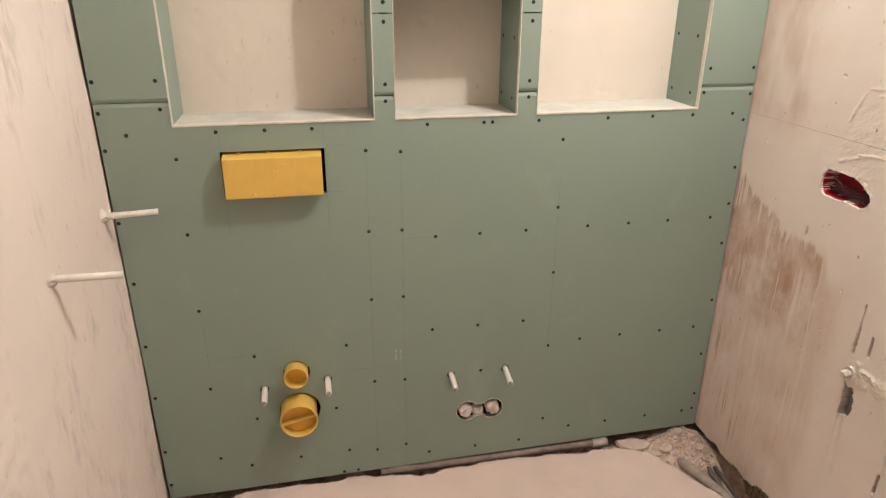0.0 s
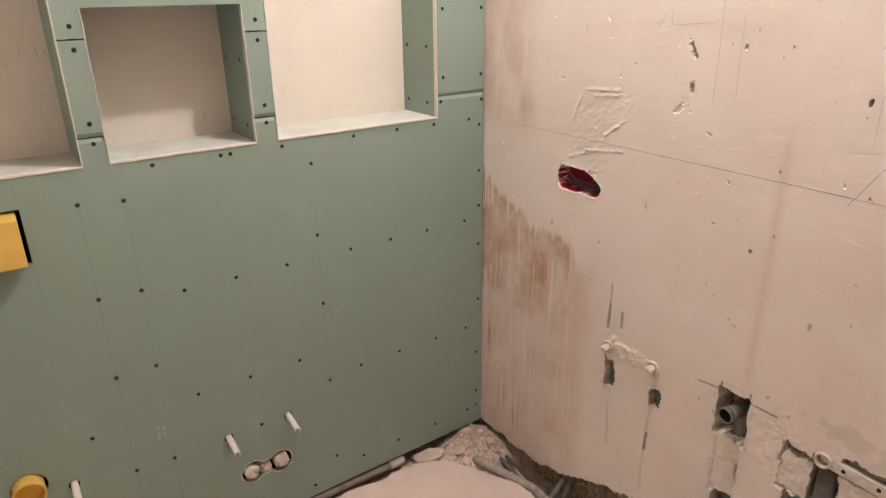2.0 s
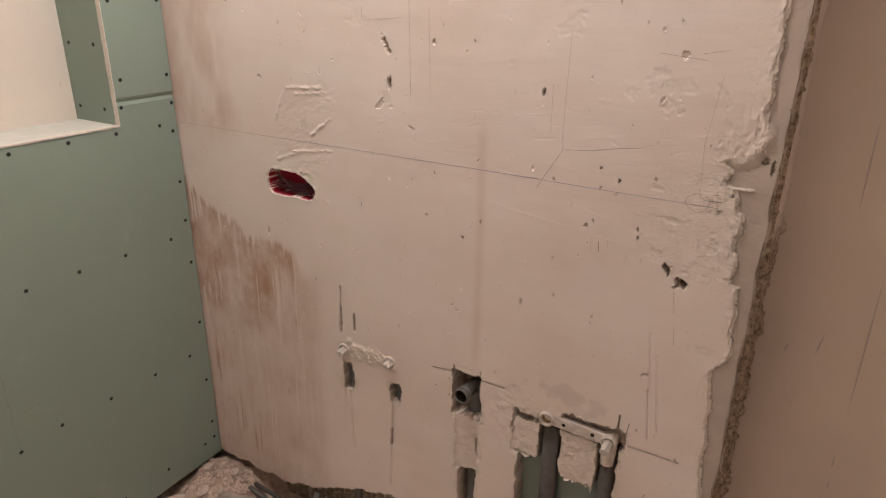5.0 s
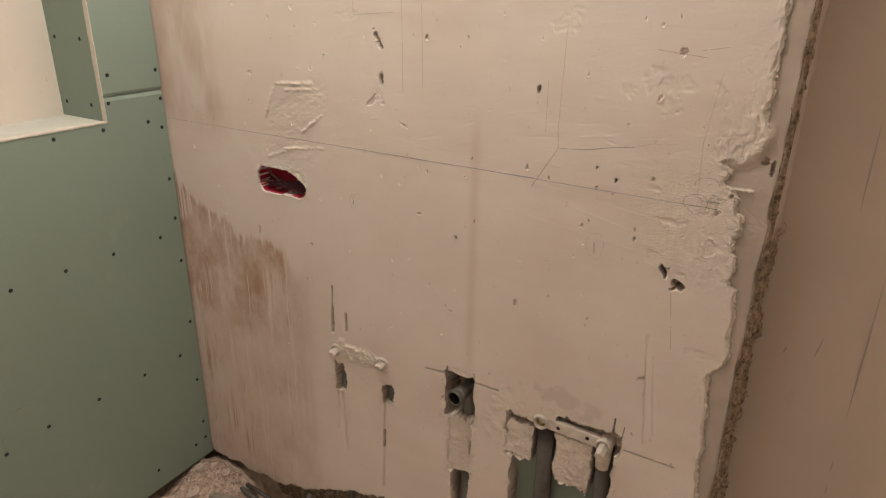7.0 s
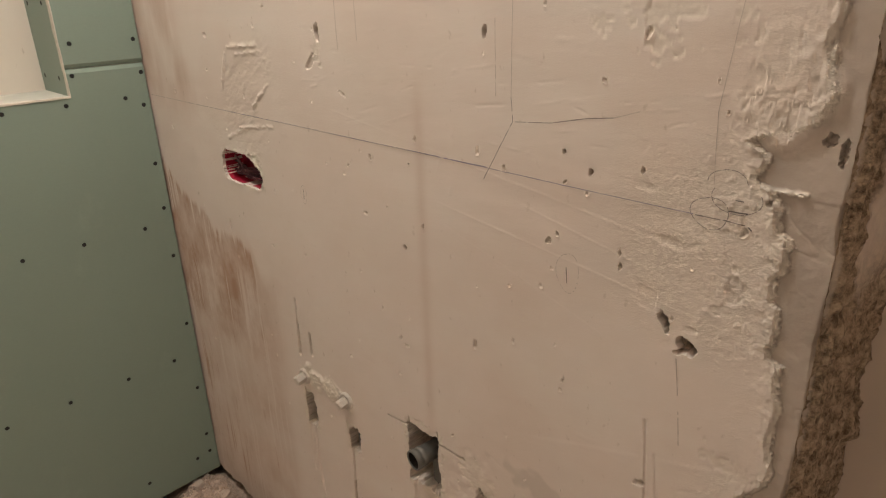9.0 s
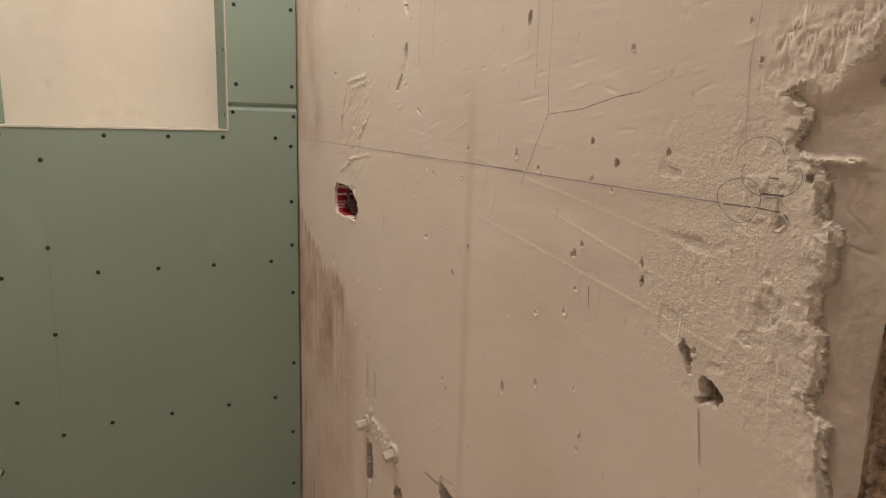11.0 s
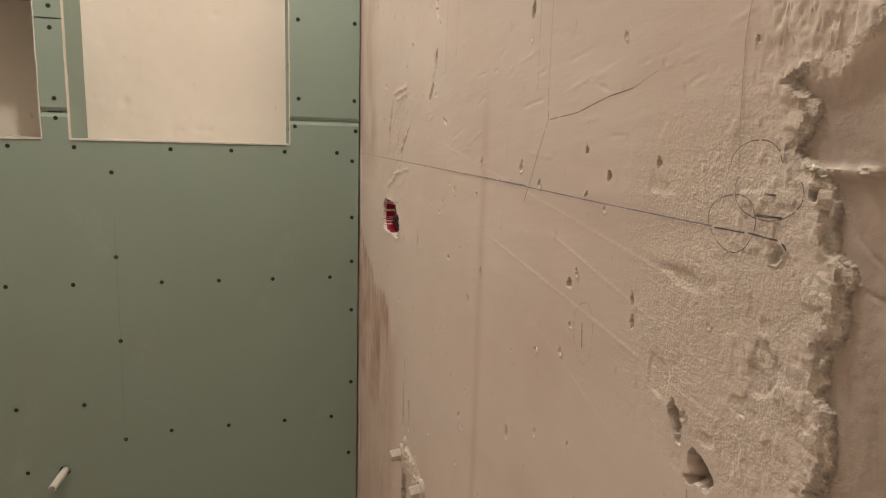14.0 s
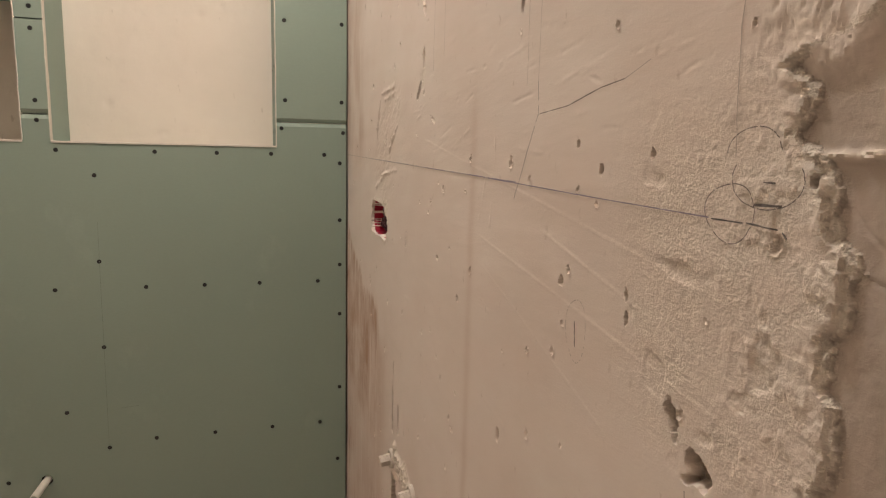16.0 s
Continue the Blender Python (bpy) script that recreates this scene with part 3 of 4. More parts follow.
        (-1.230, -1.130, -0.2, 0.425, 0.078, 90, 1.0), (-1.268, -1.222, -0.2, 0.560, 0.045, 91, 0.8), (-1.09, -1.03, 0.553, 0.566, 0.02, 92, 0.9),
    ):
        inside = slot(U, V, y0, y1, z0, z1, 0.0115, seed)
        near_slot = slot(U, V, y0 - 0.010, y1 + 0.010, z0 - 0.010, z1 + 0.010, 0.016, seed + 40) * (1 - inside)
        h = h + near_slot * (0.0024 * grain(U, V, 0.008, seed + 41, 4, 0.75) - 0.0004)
        fresh_and_lit = np.maximum(fresh_and_lit, 0.7 * near_slot * step(0.0, 0.4, grain(U, V, 0.02, seed + 42, 3)))
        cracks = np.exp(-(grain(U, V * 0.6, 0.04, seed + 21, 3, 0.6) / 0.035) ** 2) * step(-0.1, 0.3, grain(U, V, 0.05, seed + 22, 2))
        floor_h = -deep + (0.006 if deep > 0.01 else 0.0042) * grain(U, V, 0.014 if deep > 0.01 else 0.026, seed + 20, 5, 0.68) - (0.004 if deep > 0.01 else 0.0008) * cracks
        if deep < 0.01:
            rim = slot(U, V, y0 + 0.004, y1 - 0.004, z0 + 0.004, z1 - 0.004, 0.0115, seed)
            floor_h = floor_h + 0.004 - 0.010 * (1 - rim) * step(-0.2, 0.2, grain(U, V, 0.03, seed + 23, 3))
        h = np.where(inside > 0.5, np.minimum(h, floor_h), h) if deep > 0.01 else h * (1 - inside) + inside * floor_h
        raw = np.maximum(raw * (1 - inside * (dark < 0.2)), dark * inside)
    # opening for the socket box
    top = 1.031 - 0.55 * np.maximum(-0.415 - U, 0) + 0.007 * grain(U, V, 0.025, 95, 4, 0.65)
    a = np.maximum(np.abs(U + 0.394) - 0.052, 0)
    b = np.maximum(np.abs(V - 0.999) - 0.008, 0)
    sock = (np.hypot(a, b) + 0.0035 * (1 + grain(U, V, 0.012, 97, 4, 0.65)) < 0.0275) & (V < top)
    ring = np.exp(-(np.maximum(np.hypot(a, b) - 0.026, 0) / 0.006) ** 2) * (~sock)
    h = np.where(sock, -0.048, h + ring * 0.003 * (0.2 + grain(U, V, 0.010, 96, 3, 0.65)))
    fresh_and_lit = np.maximum(fresh_and_lit, ring * 0.8 * step(-0.3, 0.3, grain(U, V, 0.015, 94, 2)))
    # jagged foot of the plaster over the trench
    foot = np.interp(U, (-1.5, -0.75, -0.58, -0.47, -0.38, -0.28, -0.16, 0.0), (0.17, 0.17, 0.13, 0.085, 0.05, 0.022, 0.025, 0.03)) + 0.015 * grain(U, V, 0.028, 98, 5, 0.68)
    cut = step(0.002, -0.002, V - foot)
    h = h * (1 - cut) + cut * (-0.072 + 0.010 * grain(U, V, 0.03, 99, 4, 0.65))
    raw = np.maximum(raw, 0.95 * cut)
    crumb = np.exp(-(np.maximum(V - foot, 0) / 0.012) ** 2) * (1 - cut) * step(-0.2, 0.3, grain(U, V, 0.03, 102, 3))
    h = h + crumb * 0.005 * grain(U, V, 0.012, 103, 4, 0.72)
    fresh_and_lit = np.maximum(fresh_and_lit, 0.5 * crumb)
    # rough concrete at the corner
    round_off = np.maximum(ARRIS + 0.006 * grain(U * 0, V, 0.06, 100, 4) - U, 0)
    chunk = step(0.0, 0.006, round_off)
    h = h - 0.9 * round_off + chunk * 0.010 * grain(U, V, 0.018, 101, 5, 0.75)
    raw = np.maximum(raw, chunk)
    thin_skim = step(1.1, 0.5, oval(U, V, -1.15, 0.645, 0.075, 0.022, 0.15, 0.9, 132))
    under = np.maximum(under, 0.38 * thin_skim) * (1 - raw)
    # brown run-down stains by the corner
    topline = np.interp(U, (-0.46, -0.395, -0.378, -0.33, -0.24, -0.16, -0.09, -0.06, 0.0), (0.3, 0.56, 0.80, 0.825, 0.825, 0.855, 0.870, 0.905, 0.945))
    fingers = step(-0.1, 0.5, grain(U, zero, 0.009, 110, 3, 0.7))
    topline = topline + 0.018 - 0.065 * fingers * (0.4 + 0.6 * grain(U, zero, 0.03, 109, 2)) + 0.022 * grain(U, V * 0.15, 0.045, 111, 3)
    reach = U + 0.022 * grain(U, V * 0.25, 0.06, 112, 3)
    inside = step(0.0, 0.022, topline - V) * step(-0.42, -0.385, reach)
    mottle = grain(U, V * 0.7, 0.07, 113, 5, 0.68)
    blotch = np.clip(0.60 + 0.75 * mottle, 0.12, 1)
    upper = step(0.50, 0.66, V + 0.05 * grain(U, V * 0.5, 0.08, 117, 3) + 0.10 * (U + 0.2))
    pale = step(0.34, 0.50, grain(U + 0.004 * grain(U, V, 0.05, 116, 2), V * 0.02, 0.0075, 114, 2)) * step(-0.35, 0.15, grain(U, V * 0.8, 0.09, 118, 2))
    lines = step(0.36, 0.50, grain(U + 0.003 * grain(U, V, 0.04, 123, 2), V * 0.025, 0.0050, 119, 2)) * step(0.0, 0.35, grain(U, V * 0.5, 0.07, 121, 3))
    tide = inside * np.exp(-((topline - V - 0.012) / 0.009) ** 2) * step(-0.3, 0.2, grain(U, V, 0.04, 124, 2))
    wash = 0.36 * step(-0.50, -0.42, reach) * step(0.06, 0.0, V - 0.76 - 0.1 * grain(U, zero, 0.06, 122, 2)) * (0.75 + 0.6 * mottle)
    stain = inside * np.clip(blotch * (0.42 + 0.48 * upper) + 0.42 * lines * (1 - 0.4 * upper), 0, 0.85) * (1 - 0.85 * pale)
    stain = np.maximum(np.maximum(stain, wash * (1 - 0.5 * pale)), 0.45 * tide)
    soft = 0.04 * grain(U, V * 0.5, 0.07, 125, 3)
    high_stain = 0.48 * step(-0.25, -0.18, U + soft) * step(1.05, 1.16, V + 0.5 * soft) * np.clip(0.55 + 0.9 * grain(U, V * 0.35, 0.06, 115, 4, 0.6), 0, 1)
    band = 0.20 * np.exp(-((U + 0.924) / 0.011) ** 2) * step(1.25, 1.15, V) * step(0.6, 0.7, V)
    return h, {"stain": np.clip(np.maximum(np.maximum(stain, high_stain), band), 0, 1), "fresh_and_lit": np.clip(fresh_and_lit, 0, 1), "under": np.clip(under, 0, 1), "raw": np.clip(raw, 0, 1), "grit": np.clip(grit, 0, 1)}


ys = spaced((-1.4715, -1.25, 0.0011), (-1.25, -0.85, 0.0014), (-0.85, -0.52, 0.0018), (-0.52, 0.04, 0.0018))
zs = spaced((-0.12, 0.05, 0.006), (0.05, 0.28, 0.0032), (0.28, 0.66, 0.0015), (0.66, 0.93, 0.0026), (0.93, 1.24, 0.0013), (1.24, 1.50, 0.0028), (1.50, TOP, 0.05))
YY, ZZ = np.meshgrid(ys, zs, indexing="ij")
east_height, east_layers = east(YY, ZZ)
rnd = random.Random(77)
for i in range(135):
    y, z = rnd.uniform(-1.40, -0.05), rnd.uniform(0.45, 1.49)
    r = rnd.choice((0.0014, 0.0016, 0.0018, 0.002, 0.0023, 0.0032)) * rnd.uniform(0.8, 1.2)
    a, b = np.searchsorted(ys, (y - 0.02, y + 0.02))
    c, d = np.searchsorted(zs, (z - 0.02, z + 0.02))
    U, V = YY[a:b, c:d], ZZ[a:b, c:d]
    far = oval(U, V, y, z, r, r * rnd.uniform(0.8, 2.2), rnd.uniform(-0.6, 0.6), 0.5, i)
    east_height[a:b, c:d] += 0.0009 * np.exp(-((far - 1.3) / 0.3) ** 2) * (V < z + r) - rnd.uniform(0.001, 0.0035) * step(1.05, 0.75, far)
    east_layers["raw"][a:b, c:d] = np.maximum(east_layers["raw"][a:b, c:d], rnd.choice((0, 0, 0.35, 0.6)) * step(1.0, 0.7, far))
for i in range(190):
    y, z, turn, n = rnd.uniform(-1.42, -0.05), rnd.uniform(0.45, 1.49), rnd.gauss(0, 0.2) if i % 4 else rnd.gauss(1.57, 0.15), rnd.uniform(0.012, 0.07)
    if i > 80:
        y, z, turn = rnd.uniform(-1.42, -0.62), rnd.uniform(1.14, 1.48), rnd.gauss(-0.12, 0.12)
    a, b = np.searchsorted(ys, (y - 0.08, y + 0.08))
    c, d = np.searchsorted(zs, (z - 0.08, z + 0.08))
    U, V = YY[a:b, c:d], ZZ[a:b, c:d]
    far, t = segment(U, V, y - n / 2 * math.cos(turn), z - n / 2 * math.sin(turn), y + n / 2 * math.cos(turn), z + n / 2 * math.sin(turn))
    east_height[a:b, c:d] += rnd.choice((-0.0003, -0.0005, 0.0003, 0.0004)) * np.exp(-((far + 0.0012 * grain(U, V, 0.010, i + 9, 2)) / 0.0014) ** 2) * np.clip(0.5 + 1.2 * grain(U, V, 0.014, i, 3), 0, 1.4)
east_mesh = sheet("wall_east", ys, zs, lambda U, V: (-east_height, U, V), east_layers)
east_mesh.set_sharp_from_angle(angle=radians(34))
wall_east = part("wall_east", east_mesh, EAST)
tagged(wall_east, "cream plaster wall with brown runs, chases and a broken edge", "wall", kind="structure")
part("masonry", box(0.085, 0.2, -1.44, 0.3, -0.15, TOP), PLASTER_PLAIN, wall_east)


def broken_jamb(U, V):
    """The wall's end: raw concrete, with a smoother band of mortar on its far half and lumps that stick out."""
    smooth_band = step(0.075, 0.10, U + 0.03 * grain(U, V, 0.09, 140, 3)) * step(0.98, 1.10, V + 0.05 * grain(U, V, 0.1, 141, 2))
    rough = 1 - 0.85 * smooth_band
    h = 0.006 * grain(U, V, 0.05, 142, 4, 0.6) + rough * 0.0085 * grain(U, V, 0.016, 143, 5, 0.72)
    lump = step(0.1, 0.5, grain(U * 0.7, V, 0.07, 144, 3)) * step(0.07, 0.12, U) * step(1.08, 1.02, V)
    h = h + lump * (0.010 + 0.008 * grain(U, V, 0.02, 145, 4, 0.7))
    return -1.462 - 0.055 * U - h * step(-0.004, 0.012, U), np.clip(rough, 0, 1)


jamb_x, jamb_z = spaced((0.0, 0.208, 0.0026)), spaced((-0.12, 0.35, 0.010), (0.35, 1.45, 0.0028), (1.45, TOP, 0.05))
jamb_mesh = sheet("jamb", jamb_x, jamb_z, lambda U, V: (U, broken_jamb(U, V)[0], V), {"raw": broken_jamb(*np.meshgrid(jamb_x, jamb_z, indexing="ij"))[1]})
jamb_mesh.set_sharp_from_angle(angle=radians(42))
part("jamb", jamb_mesh, EAST, wall_east, "raw broken concrete end of the wall")


def face_x(y, z):
    """The wall's surface at one spot."""
    i, j = int(np.searchsorted(ys, y)), int(np.searchsorted(zs, z))
    a = east_height[max(i - 2, 0): i + 2, max(j - 2, 0): j + 2]
    return -float(a.max())


def stroke(points, width, smooth=True, gaps=0.0, seed=1, lift=0.0006):
    """A drawn line on the east wall."""
    rnd = random.Random(seed)
    pts = [Vector((p[0], p[1], 0)) for p in points]
    line = []
    for i in range(len(pts) - 1):
        n = max(2, int((pts[i + 1] - pts[i]).length / 0.004))
        line += [pts[i].lerp(pts[i + 1], k / n) for k in range(n)]
    line.append(pts[-1])
    verts, faces = [], []
    for j, p in enumerate(line):
        way = (line[min(j + 1, len(line) - 1)] - line[max(j - 1, 0)]).normalized()
        across = Vector((-way.y, way.x, 0)) * width * 0.5 * rnd.uniform(0.55, 1.1)
        x = face_x(p.x, p.y) - lift
        verts += [(x, p.x - across.x, p.y - across.y), (x, p.x + across.x, p.y + across.y)]
    for j in range(len(line) - 1):
        if rnd.random() >= gaps:
            faces.append((2 * j, 2 * j + 1, 2 * j + 3, 2 * j + 2))
    return mesh_of("pencil_line", verts, faces)


def ring_points(y, z, ry, rz, a0=0, a1=360, wobble=0.06):
    out = []
    for i in range(41):
        a = radians(a0 + (a1 - a0) * i / 40)
        k = 1 + wobble * math.sin(3 * a + 1)
        out.append((y + ry * k * math.cos(a), z + rz * k * math.sin(a)))
    return out


part("level_line", stroke([(-0.006, 1.113), (-0.5, 1.112), (-0.96, 1.112)], 0.0014, gaps=0.02), FAINT, wall_east)
part("level_line", stroke([(-0.96, 1.112), (-1.20, 1.1105)], 0.0010, gaps=0.0, seed=2), INK, wall_east)
part("level_line", stroke([(-1.20, 1.1105), (-1.33, 1.1105)], 0.0009, gaps=0.02, seed=3), INK, wall_east)
part("level_line", stroke([(-0.30, 1.1125), (-1.05, 1.1125)], 0.0012, gaps=0.12, seed=4), INK, wall_east)
for pts, w, m in (
    ([(-1.332, 1.1100), (-1.358, 1.1105)], 0.0011, PENCIL), ([(-1.360, 1.1108), (-1.382, 1.1100)], 0.0011, PENCIL), ([(-1.365, 1.1210), (-1.383, 1.1218)], 0.0016, PENCIL), ([(-1.370, 1.1330), (-1.378, 1.1330)], 0.0010, PENCIL), ([(-1.385, 1.109), (-1.389, 1.106)], 0.0013, PENCIL),
    ([(-1.179, 1.008), (-1.181, 0.987)], 0.0014, PENCIL), ([(-1.091, 1.205), (-1.094, 1.176), (-1.046, 1.096)], 0.0009, THIN), ([(-1.094, 1.39), (-1.091, 1.205)], 0.0008, FAINT), ([(-1.094, 1.176), (-1.15, 1.181), (-1.20, 1.192), (-1.232, 1.196)], 0.0009, THIN), ([(-1.232, 1.196), (-1.262, 1.206)], 0.0008, FAINT), ([(-1.066, 1.295), (-1.067, 1.204)], 0.0009, FAINT), ([(-1.347, 1.145), (-1.343, 1.215), (-1.356, 1.33)], 0.0007, FAINT),
    ([(-0.752, 1.245), (-0.748, 1.46)], 0.0013, FAINT), ([(-0.80, 1.26), (-0.795, 1.42)], 0.0011, FAINT), ([(-0.63, 1.42), (-0.63, 1.392), (-0.73, 1.40)], 0.0012, FAINT),
    ([(-0.613, 0.979), (-0.613, 0.999)], 0.0012, PENCIL), ([(-1.318, 1.362), (-1.36, 1.37)], 0.0012, FAINT), ([(-1.25, 1.36), (-1.33, 1.352)], 0.0012, FAINT), ([(-1.28, 0.602), (-1.283, 0.63)], 0.002, PENCIL), ([(-1.329, 0.945), (-1.336, 0.895)], 0.0014, FAINT), ([(-1.339, 0.875), (-1.344, 0.83)], 0.0014, FAINT),
):
    part("pencil_line", stroke(pts, w, gaps=0.02, seed=int(1000 * w)), m, wall_east)
part("pencil_circle", stroke(ring_points(-1.3465, 1.115, 0.0195, 0.0163), 0.0007, gaps=0.06), THIN, wall_east)
part("pencil_circle", stroke(ring_points(-1.3705, 1.1345, 0.0245, 0.0155, 155, 385, 0.0), 0.0007, gaps=0.06), THIN, wall_east)
part("pencil_circle", stroke(ring_points(-1.3605, 1.147, 0.0195, 0.0145, 0, 170, 0.03), 0.0007, gaps=0.06), THIN, wall_east)
part("pencil_circle", stroke(ring_points(-1.1815, 1.001, 0.0165, 0.026), 0.0008, gaps=0.3), FAINT, wall_east)
part("pencil_circle", stroke(ring_points(-0.613, 0.989, 0.009, 0.017), 0.0008, gaps=0.25), FAINT, wall_east)

# ---------------------------------------------------------------- plasterboard lining of the north wall
lining = thing("plasterboard_partition", "green moisture-proof plasterboard partition with three open recesses", "partition", kind="structure")
N1, N2, N3 = (-1.573, -1.084), (-1.031, -0.704), (-0.649, -0.171)
SHELF_Z, SEAM, LINTEL = 1.129, 1.1855, 1.444
THICK = 0.0125
outline = [(WEST + 0.012, 0.016), (-0.004, 0.032), (-0.004, SEAM), (N3[1], SEAM), (N3[1], SHELF_Z), (N3[0], SHELF_Z), (N3[0], SEAM), (N2[1], SEAM), (N2[1], SHELF_Z), (N2[0], SHELF_Z), (N2[0], SEAM),
           (N1[1], SEAM), (N1[1], SHELF_Z), (N1[0], SHELF_Z), (N1[0], SEAM), (WEST + 0.003, SEAM)]
plate_hole = [(-1.4725, 0.941), (-1.2155, 0.941), (-1.2155, 1.0605), (-1.4725, 1.0605)]
dumbbell = [(-0.742 + 0.034 * math.cos(radians(a)), 0.202 + 0.034 * math.sin(radians(a))) for a in range(-145, 146, 15)]
dumbbell += [(-0.823 + 0.034 * math.cos(radians(a)), 0.202 + 0.034 * math.sin(radians(a))) for a in range(35, 326, 15)]
holes = [plate_hole, circle(-1.334, 0.406, 0.0385), circle(-1.333, 0.278, 0.059, 36), dumbbell]
holes += [circle(x, z, 0.0125, 16) for x, z in ((-1.428, 0.362), (-1.247, 0.373), (-0.876, 0.341), (-0.705, 0.342))]
TAPER = 0.009


def tapered(bm, z_edge, z_start, front):
    """Let the board's front face fall back towards a factory edge."""
    bmesh.ops.bisect_plane(bm, geom=bm.verts[:] + bm.edges[:] + bm.faces[:], plane_co=(0, 0, z_start), plane_no=(0, 0, 1))
    for v in bm.verts:
        if abs(v.co.z - z_edge) < 1e-4 and v.co.y < front + 0.001:
            v.co.y += 0.0042
    return bm


part("board", tapered(plate([outline] + holes, "y", 0.0, THICK), SEAM, SEAM - TAPER, 0.0), GREEN, lining)


def rect(x0, x1, z0, z1):
    return [(x0, z0), (x1, z0), (x1, z1), (x0, z1)]


SPLIT = 1.383
for x0, x1, z0, z1, y in (
    (WEST + 0.003, N1[0], SEAM + 0.002, TOP, -0.002), (N3[1], -0.004, SEAM + 0.0015, TOP, -0.001), (N1[1], N2[0], SEAM + 0.003, SPLIT, -0.001), (N1[1], N2[0], SPLIT + 0.003, TOP, 0.0),
    (N2[1], N3[0], SEAM + 0.003, SPLIT, -0.001), (N2[1], N3[0], SPLIT + 0.003, TOP, 0.0), (N2[0], N2[1], LINTEL, TOP, 0.0), (N1[0], N1[1], 2.05, TOP, 0.0), (N3[0], N3[1], 2.05, TOP, 0.0),
):
    bm = box(x0, x1, y, THICK, z0, z1)
    if y < 0 and z0 < SPLIT:
        tapered(bm, z0, z0 + TAPER, y)
    part("board", bm, GREEN, lining)
for (x0, x1), top in ((N1, 2.05), (N2, LINTEL), (N3, 2.05)):
    part("shelf_board", box(x0 - 0.002, x1 + 0.002, THICK + 0.0005, DEPTH + 0.004, SHELF_Z - 0.0125, SHELF_Z), SHELF, lining, "dusty pale shelf board")
    part("lintel_board", box(x0 - 0.002, x1 + 0.002, THICK + 0.0005, DEPTH + 0.004, top, top + 0.0125), GREEN, lining)
    part("side_board", box(x0 - 0.0125, x0, THICK + 0.0005, DEPTH + 0.004, SHELF_Z, top), GREEN, lining)
    part("side_board", box(x1, x1 + 0.0125, THICK + 0.0005, DEPTH + 0.004, SHELF_Z, top), GREEN, lining)
    for e0, e1, f0, f1 in ((x0, x1, SHELF_Z - 0.0025, SHELF_Z + 0.0015), (x0 - 0.0008, x0 + 0.0012, SHELF_Z + 0.0015, top), (x1 - 0.0012, x1 + 0.0008, SHELF_Z + 0.0015, top)):
        bm = box(e0, e1, -0.0022, THICK, f0, f1)
        longest = max(bm.edges, key=lambda e: e.calc_length())
        cuts = [e for e in bm.edges if abs(e.calc_length() - longest.calc_length()) < 1e-4]
        bmesh.ops.subdivide_edges(bm, edges=cuts, cuts=40)
        upright = f1 - f0 > e1 - e0
        for v in bm.verts:
            n = noise.noise(Vector((v.co.x * 40, 3.1 + v.co.y * 100, v.co.z * 40))) * 0.0012
            if upright:
                v.co.x += n
            else:
                v.co.z += n
        part("cut_edge", bm, GYPSUM, lining, "ragged white cut gypsum edge")

for x, z in ((-1.044, 0.432), (-1.030, 0.428)):
    part("chalk_mark", box(x - 0.003, x + 0.003, -0.0006, 0.0005, z - 0.018, z + 0.018), plain("chalk", (0.42, 0.47, 0.41), 0.9, 0, 0.2, 120, 0.3), lining)

screw_profile = [(-0.0001, 0.0), (-0.0001, 0.0008), (-0.0005, 0.0016), (-0.0005, 0.0045), (0.0, 0.0049)]
screw_mesh = lathe([(d - 0.0002, r) for d, r in screw_profile], (0, 0, 0), (0, 1, 0), 12, True, "screw")
screw_mesh.materials.append(BLACK)


def screws(pairs, y=0.0):
    for x, z in pairs:
        ob = new("screw", screw_mesh)
        ob.location = (x, y, z)
        ob.parent = lining


screws([(x, 1.111) for x in (-1.475, -1.359, -1.243, -0.947, -0.794, -0.771, -0.641, -0.441, -0.307, -0.184, -0.058)])
screws([(x, 0.797) for x in (-0.925, -0.797, -0.661, -0.472, -0.343, -0.216, -0.075)])
screws([(x, 0.504) for x in (-0.934, -0.796, -0.654)])
screws([(x, 0.421) for x in (-0.464, -0.329, -0.191, -0.071)])
screws([(-1.110, z) for z in (1.049, 0.825, 0.619, 0.347, 0.098)] + [(-1.019, z) for z in (1.042, 0.823, 0.620, 0.343, 0.105)])
screws([(-0.568, z) for z in (1.056, 0.860, 0.657, 0.408, 0.136)] + [(-0.783, 0.345)])
screws([(-1.733, z) for z in (1.164, 1.075, 0.891)] + [(-1.724, z) for z in (0.723, 0.536, 0.371, 0.186, 0.066)])
screws([(-1.575, z) for z in (1.047, 0.849, 0.629, 0.382, 0.139)] + [(-1.680, 1.110), (-1.595, 1.170)])
screws([(-1.446, 0.473), (-1.458, 0.264), (-1.188, 0.480), (-1.228, 0.269), (-1.343, 0.108), (-1.196, 0.110), (-1.489, 0.100), (-1.216, 0.03), (-1.172, 0.03)])
screws([(-0.020, z) for z in (1.091, 0.950, 0.837, 0.709, 0.513)] + [(-0.025, z) for z in (0.314, 0.159, 0.10)] + [(-0.012, 1.165), (-0.159, 1.172)])
screws([(x, 0.094) for x in (-0.476, -0.346, -0.201, -0.063)] + [(x, 0.063) for x in (-0.646, -0.794, -0.945)])
screws([(x, z) for x in (-1.734, -1.596) for z in (1.237, 1.42)], -0.002)
screws([(x, z) for x in (-0.150, -0.016) for z in (1.238, 1.42)], -0.001)
screws([(x, z) for x in (-1.055, -0.674) for z in (1.216, 1.365)], -0.001)
